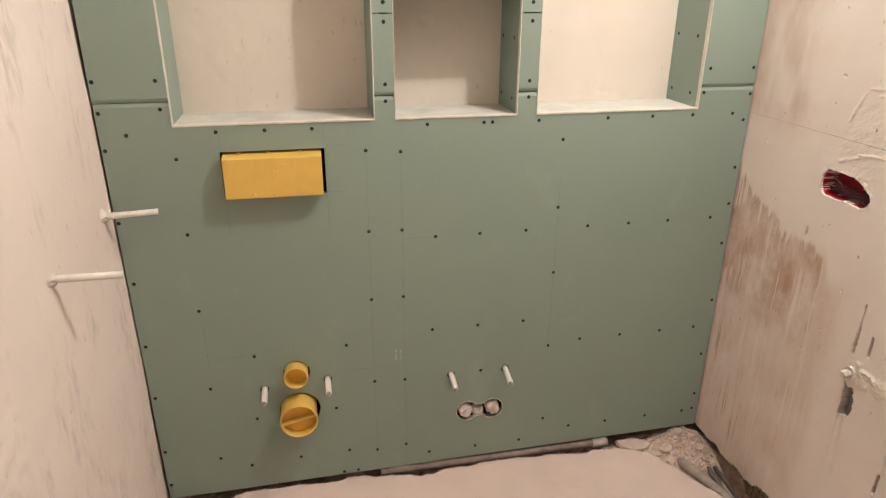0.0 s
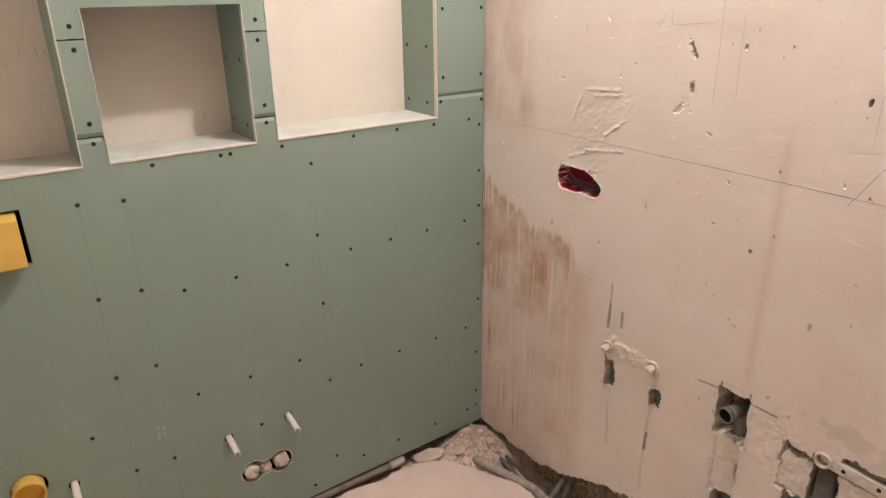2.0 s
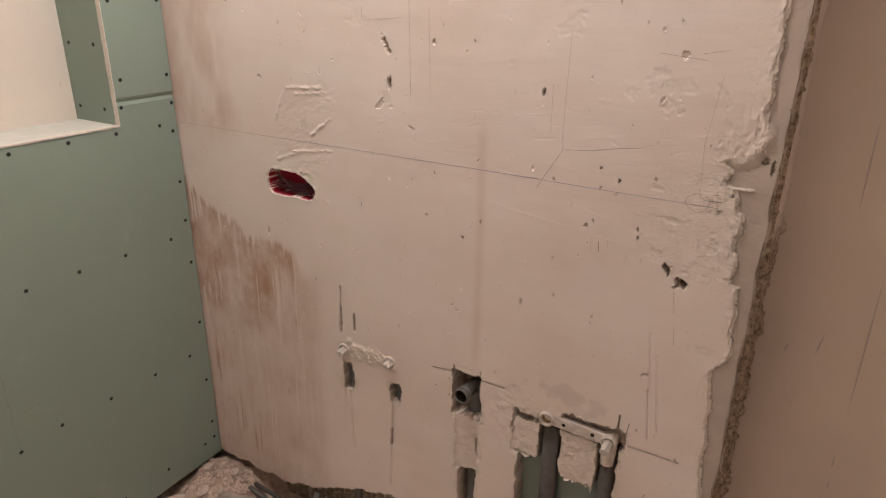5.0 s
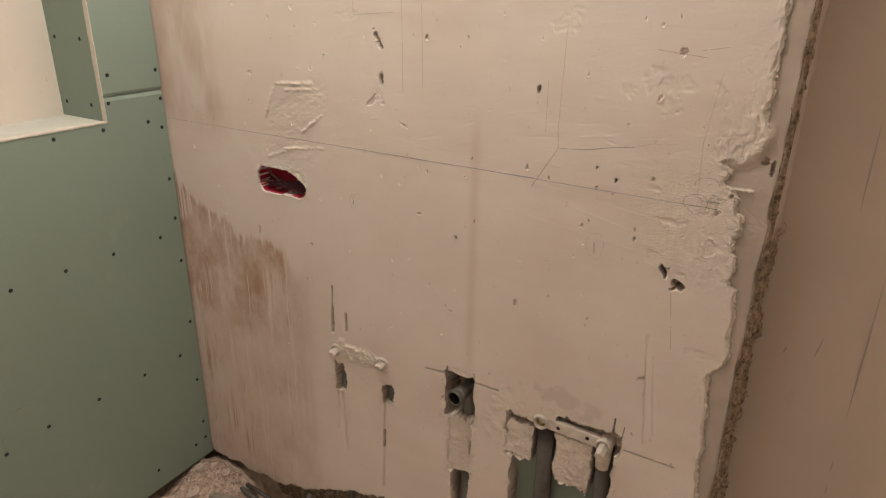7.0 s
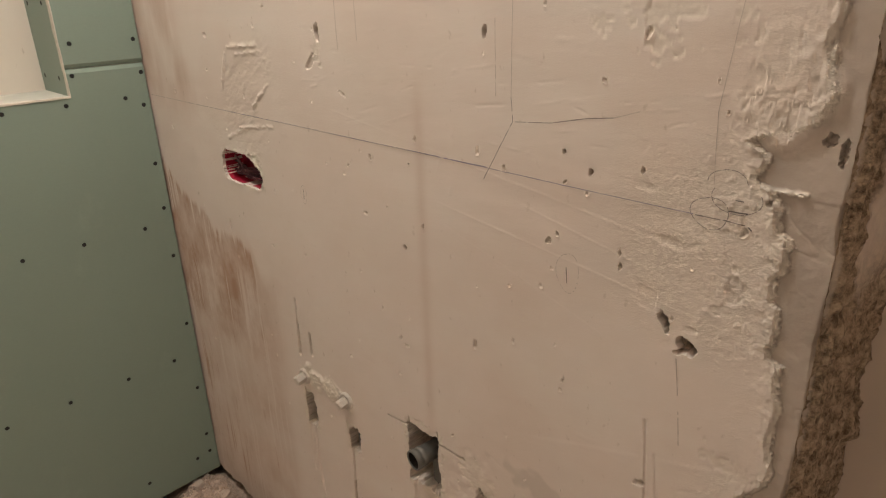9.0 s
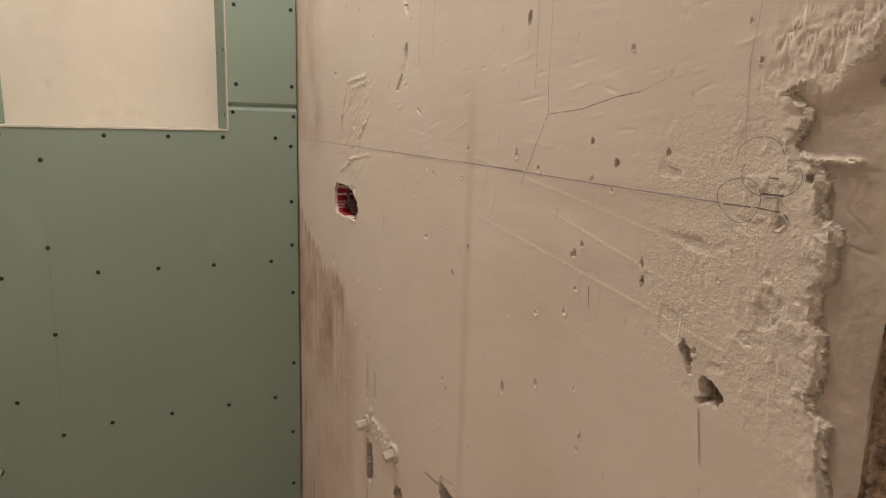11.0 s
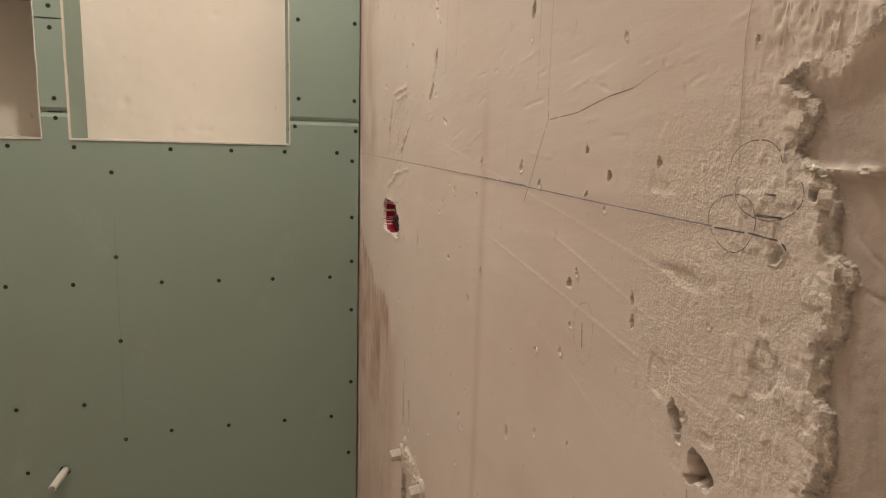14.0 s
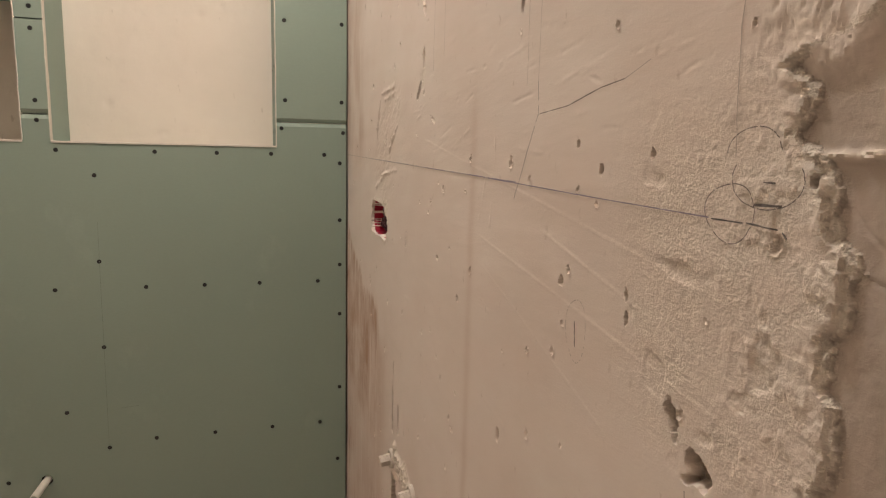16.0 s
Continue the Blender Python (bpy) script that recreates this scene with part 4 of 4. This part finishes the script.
screws([(x, z) for x in (-1.055, -0.674) for z in (1.174, 1.41)])
side_screw = lathe([(d - 0.0002, r) for d, r in screw_profile], (0, 0, 0), (1, 0, 0), 12, True, "screw")
side_screw.materials.append(BLACK)
for x in (N3[1], N2[1]):
    for y, z in ((0.05, 1.165), (0.15, 1.165), (0.05, 1.32), (0.15, 1.32)):
        ob = new("screw", side_screw)
        ob.location, ob.parent = (x, y, z), lining

for x0, z0, x1, z1 in (
    (-1.110, 0.05, -1.110, 1.06), (-1.018, 0.06, -1.018, 1.03), (-0.569, 0.40, -0.567, 0.95), (-1.470, 0.84, -1.468, 0.938), (-1.214, 0.845, -1.215, 0.938), (-1.470, 1.07, -1.472, 1.12), (-1.216, 1.07, -1.217, 1.12),
    (-1.21, 1.066, -1.165, 1.066), (-1.21, 0.943, -1.165, 0.943), (-1.337, 0.452, -1.337, 0.505), (-1.19, 0.395, -1.02, 0.395), (-1.555, 0.47, -1.36, 0.49), (-1.57, 0.45, -1.57, 0.58), (-1.01, 0.797, -0.94, 0.797), (-0.54, 0.505, -0.50, 0.508),
):
    n = Vector((z0 - z1, x1 - x0)).normalized() * 0.0004
    part("pencil_line", mesh_of("pencil_line", [(x0 - n.x, -0.0006, z0 - n.y), (x0 + n.x, -0.0006, z0 + n.y), (x1 + n.x, -0.0006, z1 + n.y), (x1 - n.x, -0.0006, z1 - n.y)], [(0, 1, 2, 3)]), BOARD_LINE, lining)

# ---------------------------------------------------------------- fittings of the green wall
housing = thing("flush_plate_housing", "yellow plastic protective housing of a concealed cistern's flush plate", "cover", (-1.345, -0.02, 1.0))


def under(ob, me):
    """Shift a mesh built in world places under a thing's own place."""
    me.transform(ob.matrix_basis.inverted())
    return me


bm = box(-1.470, -1.2235, -0.037, 0.05, 0.944, 1.0575, 0.0025)
for v in bm.verts:
    if v.co.y < -0.01:
        v.co.x += 0.004 * (1 if v.co.x < -1.34 else -0.3)
        v.co.z += 0.003 if v.co.z < 1.0 else -0.008
shell = part("shell", under(housing, settle(bm, "shell")), YELLOW, housing)
part("boss", under(housing, lathe([(0, 0.0), (0.0012, 0.003), (0.0008, 0.0055), (0.0022, 0.0065), (0.0, 0.008)], (-1.342, -0.0368, 1.008), (0, -1, 0), 20)), YELLOW, shell)
part("clip", under(housing, lathe([(0.0, 0.0025), (0.003, 0.003), (0.003, 0.0055), (0.0, 0.0065)], (-1.398, -0.0368, 0.956), (0, -1, 0), 20)), YELLOW, shell)
part("clip", under(housing, lathe([(0.0, 0.002), (0.002, 0.002), (0.002, 0.0045), (0.0, 0.0055)], (-1.345, -0.0368, 0.953), (0, -1, 0), 20)), YELLOW, shell)
for i in range(5):
    x = -1.362 + i * 0.0115
    part("embossed_bar", under(housing, settle(box(x, x + 0.009, -0.0376, -0.0366, 1.020, 1.032, 0.0004), "embossed_bar")), YELLOW, shell)
for x in (-1.43, -1.36, -1.28):
    part("top_tab", under(housing, settle(box(x, x + 0.008, -0.012, -0.002, 1.0562, 1.0585, 0.0006), "top_tab")), YELLOW, shell)
tagged(part("cavity_back", box(-1.49, -1.20, 0.06, 0.07, 0.90, 1.10), HOLE_SHADE, lining), "")


def capped_pipe(name, label, x, z, r, reach, inner, web):
    ob = thing(name, label, "pipe cap", (x, 0, z))
    wall = 0.003
    part("shell", lathe([(0.06, r - 0.001), (0.0, r - 0.001), (-reach + 0.004, r), (-reach + 0.001, r), (-reach, r - 0.001), (-reach, r - wall), (-reach + 0.001, r - wall - 0.001), (-reach + inner, r - wall - 0.002)], (0, 0, 0), (0, 1, 0), 48), YELLOW, ob)
    disc = part("end_disc", lathe([(-reach + inner, r - wall - 0.001), (-reach + inner + 0.002, 0.0)], (0, 0, 0), (0, 1, 0), 48), ORANGE, ob)
    if web:
        bm = box(-r + wall + 0.002, r - wall - 0.002, -reach + 0.006, -reach + inner, -0.0022, 0.0022, 0.0008)
        bmesh.ops.rotate(bm, verts=bm.verts, matrix=Matrix.Rotation(radians(-14), 3, "Y"))
        part("grip_web", bm, YELLOW, disc)
    return ob


capped_pipe("flush_pipe_cap", "yellow plastic cap on the flush pipe outlet", -1.336, 0.407, 0.0345, 0.034, 0.028, False)
capped_pipe("drain_pipe_cap", "large yellow plastic cap with grip on toilet drain", -1.337, 0.279, 0.0535, 0.062, 0.024, True)
part("cavity", box(-1.41, -1.26, 0.055, 0.062, 0.2, 0.46), HOLE_SHADE, lining)
part("cavity", box(-0.90, -0.67, 0.055, 0.062, 0.14, 0.27), HOLE_SHADE, lining)


def stud(x, z, reach, droop=0.0):
    ob = thing("mounting_stud", "threaded mounting stud in a white plastic sleeve", "stud", (x, 0, z), group="mounting studs in the partition")
    way = (droop, -1, 0.0)
    sleeve = part("sleeve", lathe([(-0.05, 0.0085), (reach - 0.012, 0.0085), (reach - 0.010, 0.0078), (reach - 0.010, 0.005)], (0, 0, 0), way, 20), WHITE_PIPE, ob)
    rings = [(reach - 0.010 + 0.0008 * i, 0.0052 if i % 2 else 0.0060) for i in range(14)] + [(reach + 0.001, 0.004), (reach + 0.001, 0.0)]
    part("thread", lathe(rings, (0, 0, 0), way, 16), THREAD, sleeve)
    part("cuff", lathe([(0.002, 0.0124), (0.02, 0.0122), (0.02, 0.0088)], (0, 0, 0), (0, 1, 0), 20), HOLE_SHADE, ob)
    return ob


for x, z, reach, droop in ((-1.428, 0.362, 0.082, 0.02), (-1.247, 0.373, 0.084, -0.01), (-0.876, 0.341, 0.092, -0.05), (-0.705, 0.342, 0.092, -0.08)):
    stud(x, z, reach, droop)

inlet = thing("bidet_inlet", "plaster-smeared pair of capped water elbows in a cut-out", "water fitting", (-0.782, 0, 0.202))
rim = []
for name, x, y, r in (("plug", -0.046, -0.004, 0.0215), ("plug", 0.042, -0.008, 0.0230), ("middle_plate", -0.003, 0.008, 0.018)):
    me = lathe([(0.05, r), (0.004, r), (0.0, r - 0.003), (-0.003, r * 0.55), (0.001, r * 0.3), (0.001, 0.0)], (x, y, 0.0 if name == "plug" else -0.014), (0, 1, 0), 28)
    for v in me.vertices:
        v.co += Vector((1, 1, 1)) * 0.0065 * noise.noise(v.co * 70 + Vector((x * 50, 0, 0)))
    part(name, me, plain("plastered_plug", (0.78, 0.69, 0.62), 0.8, 0, 0.2, 60, 0.6, 0.002) if not rim else rim[0], inlet)
    rim.append(inlet.children[-1].data.materials[0])
part("bar", box(-0.05, 0.05, 0.035, 0.05, -0.012, 0.012, 0.002), GREY_PIPE, inlet)
collar = []
for wide in (0.0, 0.004):
    loop = []
    for k, (x, z) in enumerate(dumbbell):
        (xa, za), (xb, zb) = dumbbell[k - 1], dumbbell[(k + 1) % len(dumbbell)]
        n = Vector((zb - za, xa - xb)).normalized() * wide * (0.6 + 0.6 * noise.noise(Vector((x * 90, z * 90, 0)))) if wide else Vector((0, 0))
        loop.append((x + n.x, z + n.y))
    collar.append(loop)
me = settle(plate([collar[1], collar[0]], "y", -0.0014, 0.004), "plaster_rim")
part("plaster_rim", under(inlet, me), rim[0], inlet)

# ---------------------------------------------------------------- stubs in the west wall


def wall_stub(y, z, dy, dz):
    ob = thing("pipe_stub", "white plastic pipe stub in the plaster wall", "pipe", (WEST, y, z), group="pipe stubs in the west wall")
    way = Vector((0.118, dy, dz))
    n = way.length
    part("tube", lathe([(-0.03, 0.0078), (n * 0.5, 0.0075), (n, 0.0076), (n, 0.0056), (n - 0.03, 0.0056), (n - 0.03, 0.0)], (0, 0, 0), way, 24), WHITE_PIPE, ob)
    me = lathe([(-0.004, 0.022), (0.004, 0.016), (0.010, 0.0105), (0.012, 0.0074)], (0, 0, 0), (1, 0, 0), 24)
    for v in me.vertices:
        v.co += Vector((0.2, 1, 1)) * 0.005 * noise.noise(v.co * 120)
    part("mortar_collar", me, PATCH, ob)
    return ob


wall_stub(-0.072, 0.934, 0.030, -0.004)
wall_stub(-0.447, 0.938, 0.034, -0.014)

# ---------------------------------------------------------------- fittings of the east wall
socket = thing("socket_box", "red flush socket box with bundled cables in plaster", "socket box", (0.0, -0.394, 0.999))
loop_out = [(0.052 + 0.0255 * math.cos(a), 0.008 + 0.0255 * math.sin(a)) for a in [i * math.pi / 20 for i in range(11)]]
loop_out = loop_out + [(-u, v) for u, v in reversed(loop_out)]
loop_out = loop_out + [(-u, -v) for u, v in loop_out]
loop_in = [(u * 0.975, v * 0.95) for u, v in loop_out]
part("shell", plate([loop_out, loop_in], "x", 0.005, 0.046), RED, socket)
part("back_plate", plate([[(u * 0.99, v * 0.97) for u, v in loop_out]], "x", 0.0425, 0.046), RED, socket)
rnd = random.Random(5)
for i in range(17):
    pts = []
    rise, fall = rnd.uniform(-0.020, 0.010), rnd.uniform(-0.026, 0.002)
    for k in range(6):
        t = k / 5
        pts.append((0.024 - 0.012 * math.sin(math.pi * t) + rnd.uniform(-0.004, 0.004), 0.062 - 0.122 * t + rnd.uniform(-0.006, 0.006), rise + (fall - rise) * t + rnd.uniform(-0.006, 0.006)))
    part("cable", sweep(pts, rnd.choice((0.0016, 0.0020, 0.0025)), 8), CABLE_PALE if i in (3, 6) else CABLE, socket)


def capped_elbow(y, z, reach, hexed, plastic=WHITE_PIPE, leg=False):
    ob = thing("capped_elbow", "white plastic water elbow with plug in the chase", "pipe fitting", (0.0, y, z), group="water elbows in the east wall")
    ring = part("socket_ring", lathe([(-0.03, 0.017), (0.004, 0.0175), (0.008, 0.0165), (0.008, 0.0125), (-0.004, 0.0115), (-0.006, 0.0)], (0, 0, 0), (-1, 0, 0), 28), plastic, ob)
    if hexed:
        part("hex_plug", lathe([(-0.005, 0.0112), (reach - 0.002, 0.0105), (reach, 0.009), (reach, 0.0)], (0, 0, 0), (-1, 0.0, -0.15), 6, False), plastic, ring)
    else:
        part("brass_insert", lathe([(0.001, 0.0115), (0.001, 0.009), (-0.005, 0.008), (-0.005, 0.0)], (0, 0, 0), (-1, 0, 0), 24), plain("tarnished_brass", (0.36, 0.25, 0.11), 0.4, 0.8, 0.2, 90, 0.2), ring)
    if leg:
        part("leg", lathe([(-0.004, 0.0165), (0.03, 0.0160), (0.058, 0.0150), (0.060, 0.012), (0.06, 0.0)], (0.010, 0, -0.004), (0.02, 0.02, -1), 24), plastic, ob)
    return ob


capped_elbow(-0.542, 0.577, 0.026, True, PATCH)
capped_elbow(-0.686, 0.583, 0.024, True, PATCH)
DUSTY_WHITE = plain("plaster_smeared_plastic", (0.70, 0.63, 0.56), 0.7, 0, 0.16, 55, 0.4, 0.0015)
mixer = thing("mixer_plate", "white plastic mounting rail with two water elbows", "mounting plate", (0.0, -1.175, 0.572))
bm = box(-0.001, 0.012, -0.062, 0.062, -0.0135, 0.0135, 0.0025)
bmesh.ops.rotate(bm, verts=bm.verts, matrix=Matrix.Rotation(radians(2.0), 3, "X"))
part("rail", bm, DUSTY_WHITE, mixer)
for y in (-0.035, 0.03):
    part("screw", lathe([(0.0005, 0.0), (0.0015, 0.0035), (0.0, 0.0045)], (-0.0012, y, 0.0), (-1, 0, 0), 14), BLACK, mixer)
capped_elbow(-1.106, 0.575, 0.02, False, DUSTY_WHITE)
capped_elbow(-1.246, 0.568, 0.034, True, DUSTY_WHITE, True)

drain = thing("basin_drain_pipe", "grey plastic basin drain pipe end in a wall chase", "pipe", (0.0, -0.905, 0.575))
pipe_end = part("pipe_end", lathe([(-0.03, 0.0165), (0.004, 0.0165), (0.005, 0.0180), (0.010, 0.0180), (0.011, 0.0166), (0.015, 0.0166), (0.016, 0.0188), (0.024, 0.0188), (0.026, 0.0180), (0.026, 0.0155), (-0.02, 0.0150)], (0, 0, 0), (-1, 0.12, -0.05), 32), GREY_PIPE, drain)
part("elbow", sweep([(0.028, -0.002, 0.004), (0.036, -0.006, -0.02), (0.036, -0.010, -0.09)], 0.019, 20), GREY_PIPE, drain)
part("liner", lathe([(0.0245, 0.0154), (-0.0195, 0.0148), (-0.0195, 0.0)], (0, 0, 0), (-1, 0.12, -0.05), 24), HOLE_SHADE, pipe_end)
for name, y, x, r, z0, z1, m, label in (
    ("drain_riser", -0.912, 0.032, 0.015, -0.1, 0.34, GREY_PIPE, "grey plastic drain riser standing in the chase"),
    ("sleeved_pipe", -1.114, 0.020, 0.0195, -0.1, 0.553, DARK_PIPE, "grey foam-sleeved water pipe standing in the chase"),
    ("sleeved_pipe", -1.247, 0.020, 0.0175, -0.1, 0.548, DARK_PIPE, "grey foam-sleeved water pipe standing in the chase"),
    ("water_pipe", -0.551, 0.020, 0.009, -0.05, 0.56, GREY_PIPE, "grey water pipe visible through the plaster slot"),
    ("water_pipe", -0.699, 0.020, 0.009, -0.05, 0.565, GREY_PIPE, "grey water pipe visible through the plaster slot"),
):
    ob = thing(name, label, "pipe", (x, y, z0), group="pipes in the east wall's chases")
    part("tube", lathe([(0, r), ((z1 - z0) * 0.5, r * 1.02), (z1 - z0, r), (z1 - z0, 0.0)], (0, 0, 0), (0, 0, 1), 20), m, ob)
patch_board = part("board_offcut", box(0.046, 0.058, -1.225, -1.03, -0.1, 0.46), GREEN)
tagged(patch_board, "green plasterboard seen through the broken wall", "plasterboard")

# ---------------------------------------------------------------- floor


def ground(U, V):
    edge_y = -0.022 + 0.026 * grain(U, V * 0.4, 0.11, 200, 6, 0.6)
    edge_y = edge_y + 0.028 * step(-0.95, -1.2, U)
    edge_y = np.where(U < -1.38, edge_y - 0.03 * step(-1.38, -1.7, U), edge_y)
    edge_x = np.interp(V, (-3, -0.5, -0.31, -0.26, -0.17, -0.076, -0.022, 0.0, 0.2), (-0.09, -0.085, -0.092, -0.115, -0.161, -0.21, -0.327, -0.40, -0.40)) + 0.014 * grain(U * 0.4, V, 0.07, 201, 5, 0.6)
    inside = np.minimum(edge_y - V, (edge_x - U) * 0.8)
    slab = step(-0.002, 0.005, inside)
    top = 0.005 + 0.0035 * grain(U, V, 0.3, 202, 3) + 0.0012 * grain(U, V, 0.03, 203, 2) + 0.010 * np.exp(-np.maximum(inside, 0) / 0.018) * np.clip(grain(U, V, 0.03, 206, 4, 0.6), -0.2, 1)
    low = -0.045 + 0.016 * grain(U, V, 0.06, 204, 4, 0.6)
    heap = 0.075 * np.exp(-((U + 0.075) / 0.13) ** 2 - ((V + 0.045) / 0.10) ** 2)
    trench = -0.05 * step(-0.10, -0.02, U) * step(-0.14, -0.24, V)
    low = low + heap + trench + 0.010 * grain(U, V, 0.022, 205, 4, 0.65)
    return U, V, low * (1 - slab) + slab * top, 1 - slab


floor_x = spaced((WEST - 0.05, 0.06, 0.005), (0.06, 0.32, 0.05))
floor_y = spaced((SOUTH, -0.7, 0.04), (-0.7, -0.08, 0.006), (-0.08, DEPTH, 0.0035))
floor = part("floor", sheet("floor", floor_x, floor_y, lambda U, V: ground(U, V)[:3], {"rubble": ground(*np.meshgrid(floor_x, floor_y, indexing="ij"))[3]}), FLOOR)
part("slab", box(WEST - 0.05, 0.32, SOUTH, DEPTH, -0.30, -0.135), RUBBLE, floor)
tagged(floor, "rough pinkish cement screed ending raggedly before the walls", "floor", kind="structure")

rnd = random.Random(12)
verts, faces = [], []
for i in range(2600):
    x = -abs(rnd.gauss(0.0, 0.11)) - 0.004
    y = -abs(rnd.gauss(0.0, 0.13)) - 0.0
    if i % 3 == 1:
        x, y = -rnd.uniform(0.3, 1.65), rnd.gauss(-0.012, 0.012)
    if i % 4 == 0:
        x, y = -rnd.uniform(0.005, 0.10), -rnd.uniform(0.05, 0.6)
    if float(ground(np.array([[x]]), np.array([[y]]))[3][0, 0]) < 0.6:
        continue
    size = rnd.choice((0.0012, 0.0015, 0.002, 0.0025, 0.003, 0.004, 0.0065)) * rnd.uniform(0.7, 1.3)
    z = float(ground(np.array([[x]]), np.array([[y]]))[2][0, 0]) + size * 0.35
    base = len(verts)
    turn = Euler((rnd.uniform(0, 6), rnd.uniform(0, 6), rnd.uniform(0, 6))).to_matrix()
    for a, b, c in ((1, 0, 0), (-1, 0, 0), (0, 1, 0), (0, -1, 0), (0, 0, 1), (0, 0, -1)):
        verts.append(Vector((x, y, z)) + turn @ Vector((a * rnd.uniform(0.6, 1.2), b * rnd.uniform(0.6, 1.2), c * rnd.uniform(0.4, 0.9))) * size)
    faces += [(base + p, base + q, base + r) for p, q, r in ((0, 2, 4), (2, 1, 4), (1, 3, 4), (3, 0, 4), (2, 0, 5), (1, 2, 5), (3, 1, 5), (0, 3, 5))]
debris = part("debris", mesh_of("debris", verts, faces), RUBBLE)
tagged(debris, "crumbled plaster and mortar debris heaped in the corner", "rubble", kind="stuff")

foot_pipe = thing("floor_pipe", "dusty grey drain pipe lying under the plasterboard's foot", "pipe", (-0.36, 0.006, 0.004))
part("tube", lathe([(0, 0.0135), (0.74, 0.0135)], (0, 0, 0), (-1, 0.0, 0.002), 20), plain("dusty_grey_plastic", (0.27, 0.22, 0.19), 0.7, 0, 0.25, 40, 0.3), foot_pipe)
part("coupling", lathe([(-0.03, 0.0), (-0.03, 0.017), (0.02, 0.017), (0.022, 0.0138)], (0, 0, 0), (-1, 0, 0), 20), plain("dusty_white_plastic", (0.55, 0.49, 0.44), 0.7, 0, 0.2, 40, 0.3), foot_pipe)


def conduit(points, r, material, label, rib=0.0):
    ob = thing("conduit", label, "conduit", points[0], group="conduits in the floor trench")
    part("tube", under(ob, sweep(points, r, 12, "tube", rib)), material, ob)


conduit([(-0.125, -0.12, -0.012), (-0.105, -0.2, -0.006), (-0.078, -0.3, -0.006), (-0.062, -0.37, -0.012), (-0.06, -0.6, -0.04)], 0.015, plain("mortared_pipe", (0.42, 0.36, 0.31), 0.85, 0, 0.25, 50, 0.5), "mortar-smeared pipe in the floor trench")
conduit([(-0.03, -0.12, -0.03), (-0.045, -0.22, -0.03), (-0.05, -0.32, -0.035), (-0.02, -0.42, -0.05), (0.0, -0.6, -0.06)], 0.008, GREY_PIPE, "grey corrugated conduit in the floor trench", 0.0012)
conduit([(-0.012, -0.14, -0.03), (-0.02, -0.24, -0.03), (-0.024, -0.34, -0.04), (-0.005, -0.45, -0.05), (0.01, -0.6, -0.06)], 0.007, DARK_PIPE, "dark corrugated conduit in the floor trench", 0.0012)
conduit([(0.01, -0.40, 0.03), (-0.03, -0.405, 0.0), (-0.06, -0.40, -0.03), (-0.07, -0.39, -0.06)], 0.010, GREY_PIPE, "grey conduit rising from the trench into the wall", 0.0012)
conduit([(0.012, -0.43, 0.03), (-0.02, -0.435, 0.0), (-0.045, -0.43, -0.04), (-0.05, -0.42, -0.07)], 0.009, DARK_PIPE, "dark conduit rising from the trench into the wall", 0.0012)


def mortar_lump(x, y, z, a, b, c, turn, seed, label):
    """A broken piece: a ragged flat stone with uneven sides."""
    rnd = random.Random(seed)
    n = 11
    rim = [(math.cos(2 * math.pi * i / n) * rnd.uniform(0.75, 1.15), math.sin(2 * math.pi * i / n) * rnd.uniform(0.75, 1.15)) for i in range(n)]
    verts = [(u * a * k, v * b * k, w * c) for k, w in ((0.86, -0.5), (1.0, 0.1), (0.9, 0.42)) for u, v in rim] + [(0, 0, -0.5 * c), (0.1 * a, 0, 0.5 * c)]
    faces = [(r * n + i, r * n + (i + 1) % n, (r + 1) * n + (i + 1) % n, (r + 1) * n + i) for r in range(2) for i in range(n)]
    faces += [((i + 1) % n, i, 3 * n) for i in range(n)] + [(2 * n + i, 2 * n + (i + 1) % n, 3 * n + 1) for i in range(n)]
    ob = part("mortar_lump", mesh_of("mortar_lump", [Vector(v) * rnd.uniform(0.95, 1.05) for v in verts], faces), PATCH_DUSTY)
    ob.matrix_basis = pose(x, y, z, *turn)
    return tagged(ob, label, "rubble", "broken mortar in the corner")


PATCH_DUSTY = plain("dusty_mortar", (0.66, 0.545, 0.465), 0.95, 0, 0.12, 50, 0.7, 0.002)
for x, y, a, b, c, tip, spin, seed, label in (
    (-0.235, -0.020, 0.062, 0.030, 0.026, 6, -25, 1, "pale flat slab of broken mortar beside the partition"), (-0.100, -0.178, 0.036, 0.026, 0.018, -8, 40, 2, "pale flat slab of broken mortar on the rubble heap"),
    (-0.150, -0.075, 0.024, 0.016, 0.012, 14, 15, 3, "small pale piece of broken mortar"), (-0.085, -0.030, 0.020, 0.015, 0.014, -12, 70, 4, "small pale piece of broken mortar"),
    (-0.195, -0.072, 0.030, 0.012, 0.010, 5, -30, 5, "small pale piece of broken mortar"), (-0.045, -0.100, 0.016, 0.013, 0.012, 20, 10, 6, "small pale piece of broken mortar"),
    (-0.120, -0.115, 0.019, 0.012, 0.012, -15, 55, 7, "small pale piece of broken mortar"), (-0.062, -0.385, 0.026, 0.024, 0.050, 12, 20, 8, "pale lump of broken mortar in the trench"),
    (-0.030, -0.470, 0.022, 0.018, 0.026, -10, 60, 9, "pale lump of broken mortar in the trench"), (-0.075, -0.520, 0.028, 0.018, 0.022, 8, 0, 10, "pale lump of broken mortar in the trench"),
):
    z = float(ground(np.array([[x]]), np.array([[y]]))[2][0, 0])
    mortar_lump(x, y, z + 0.36 * c, a, b, c, (tip, -0.5 * tip, spin), seed, label)
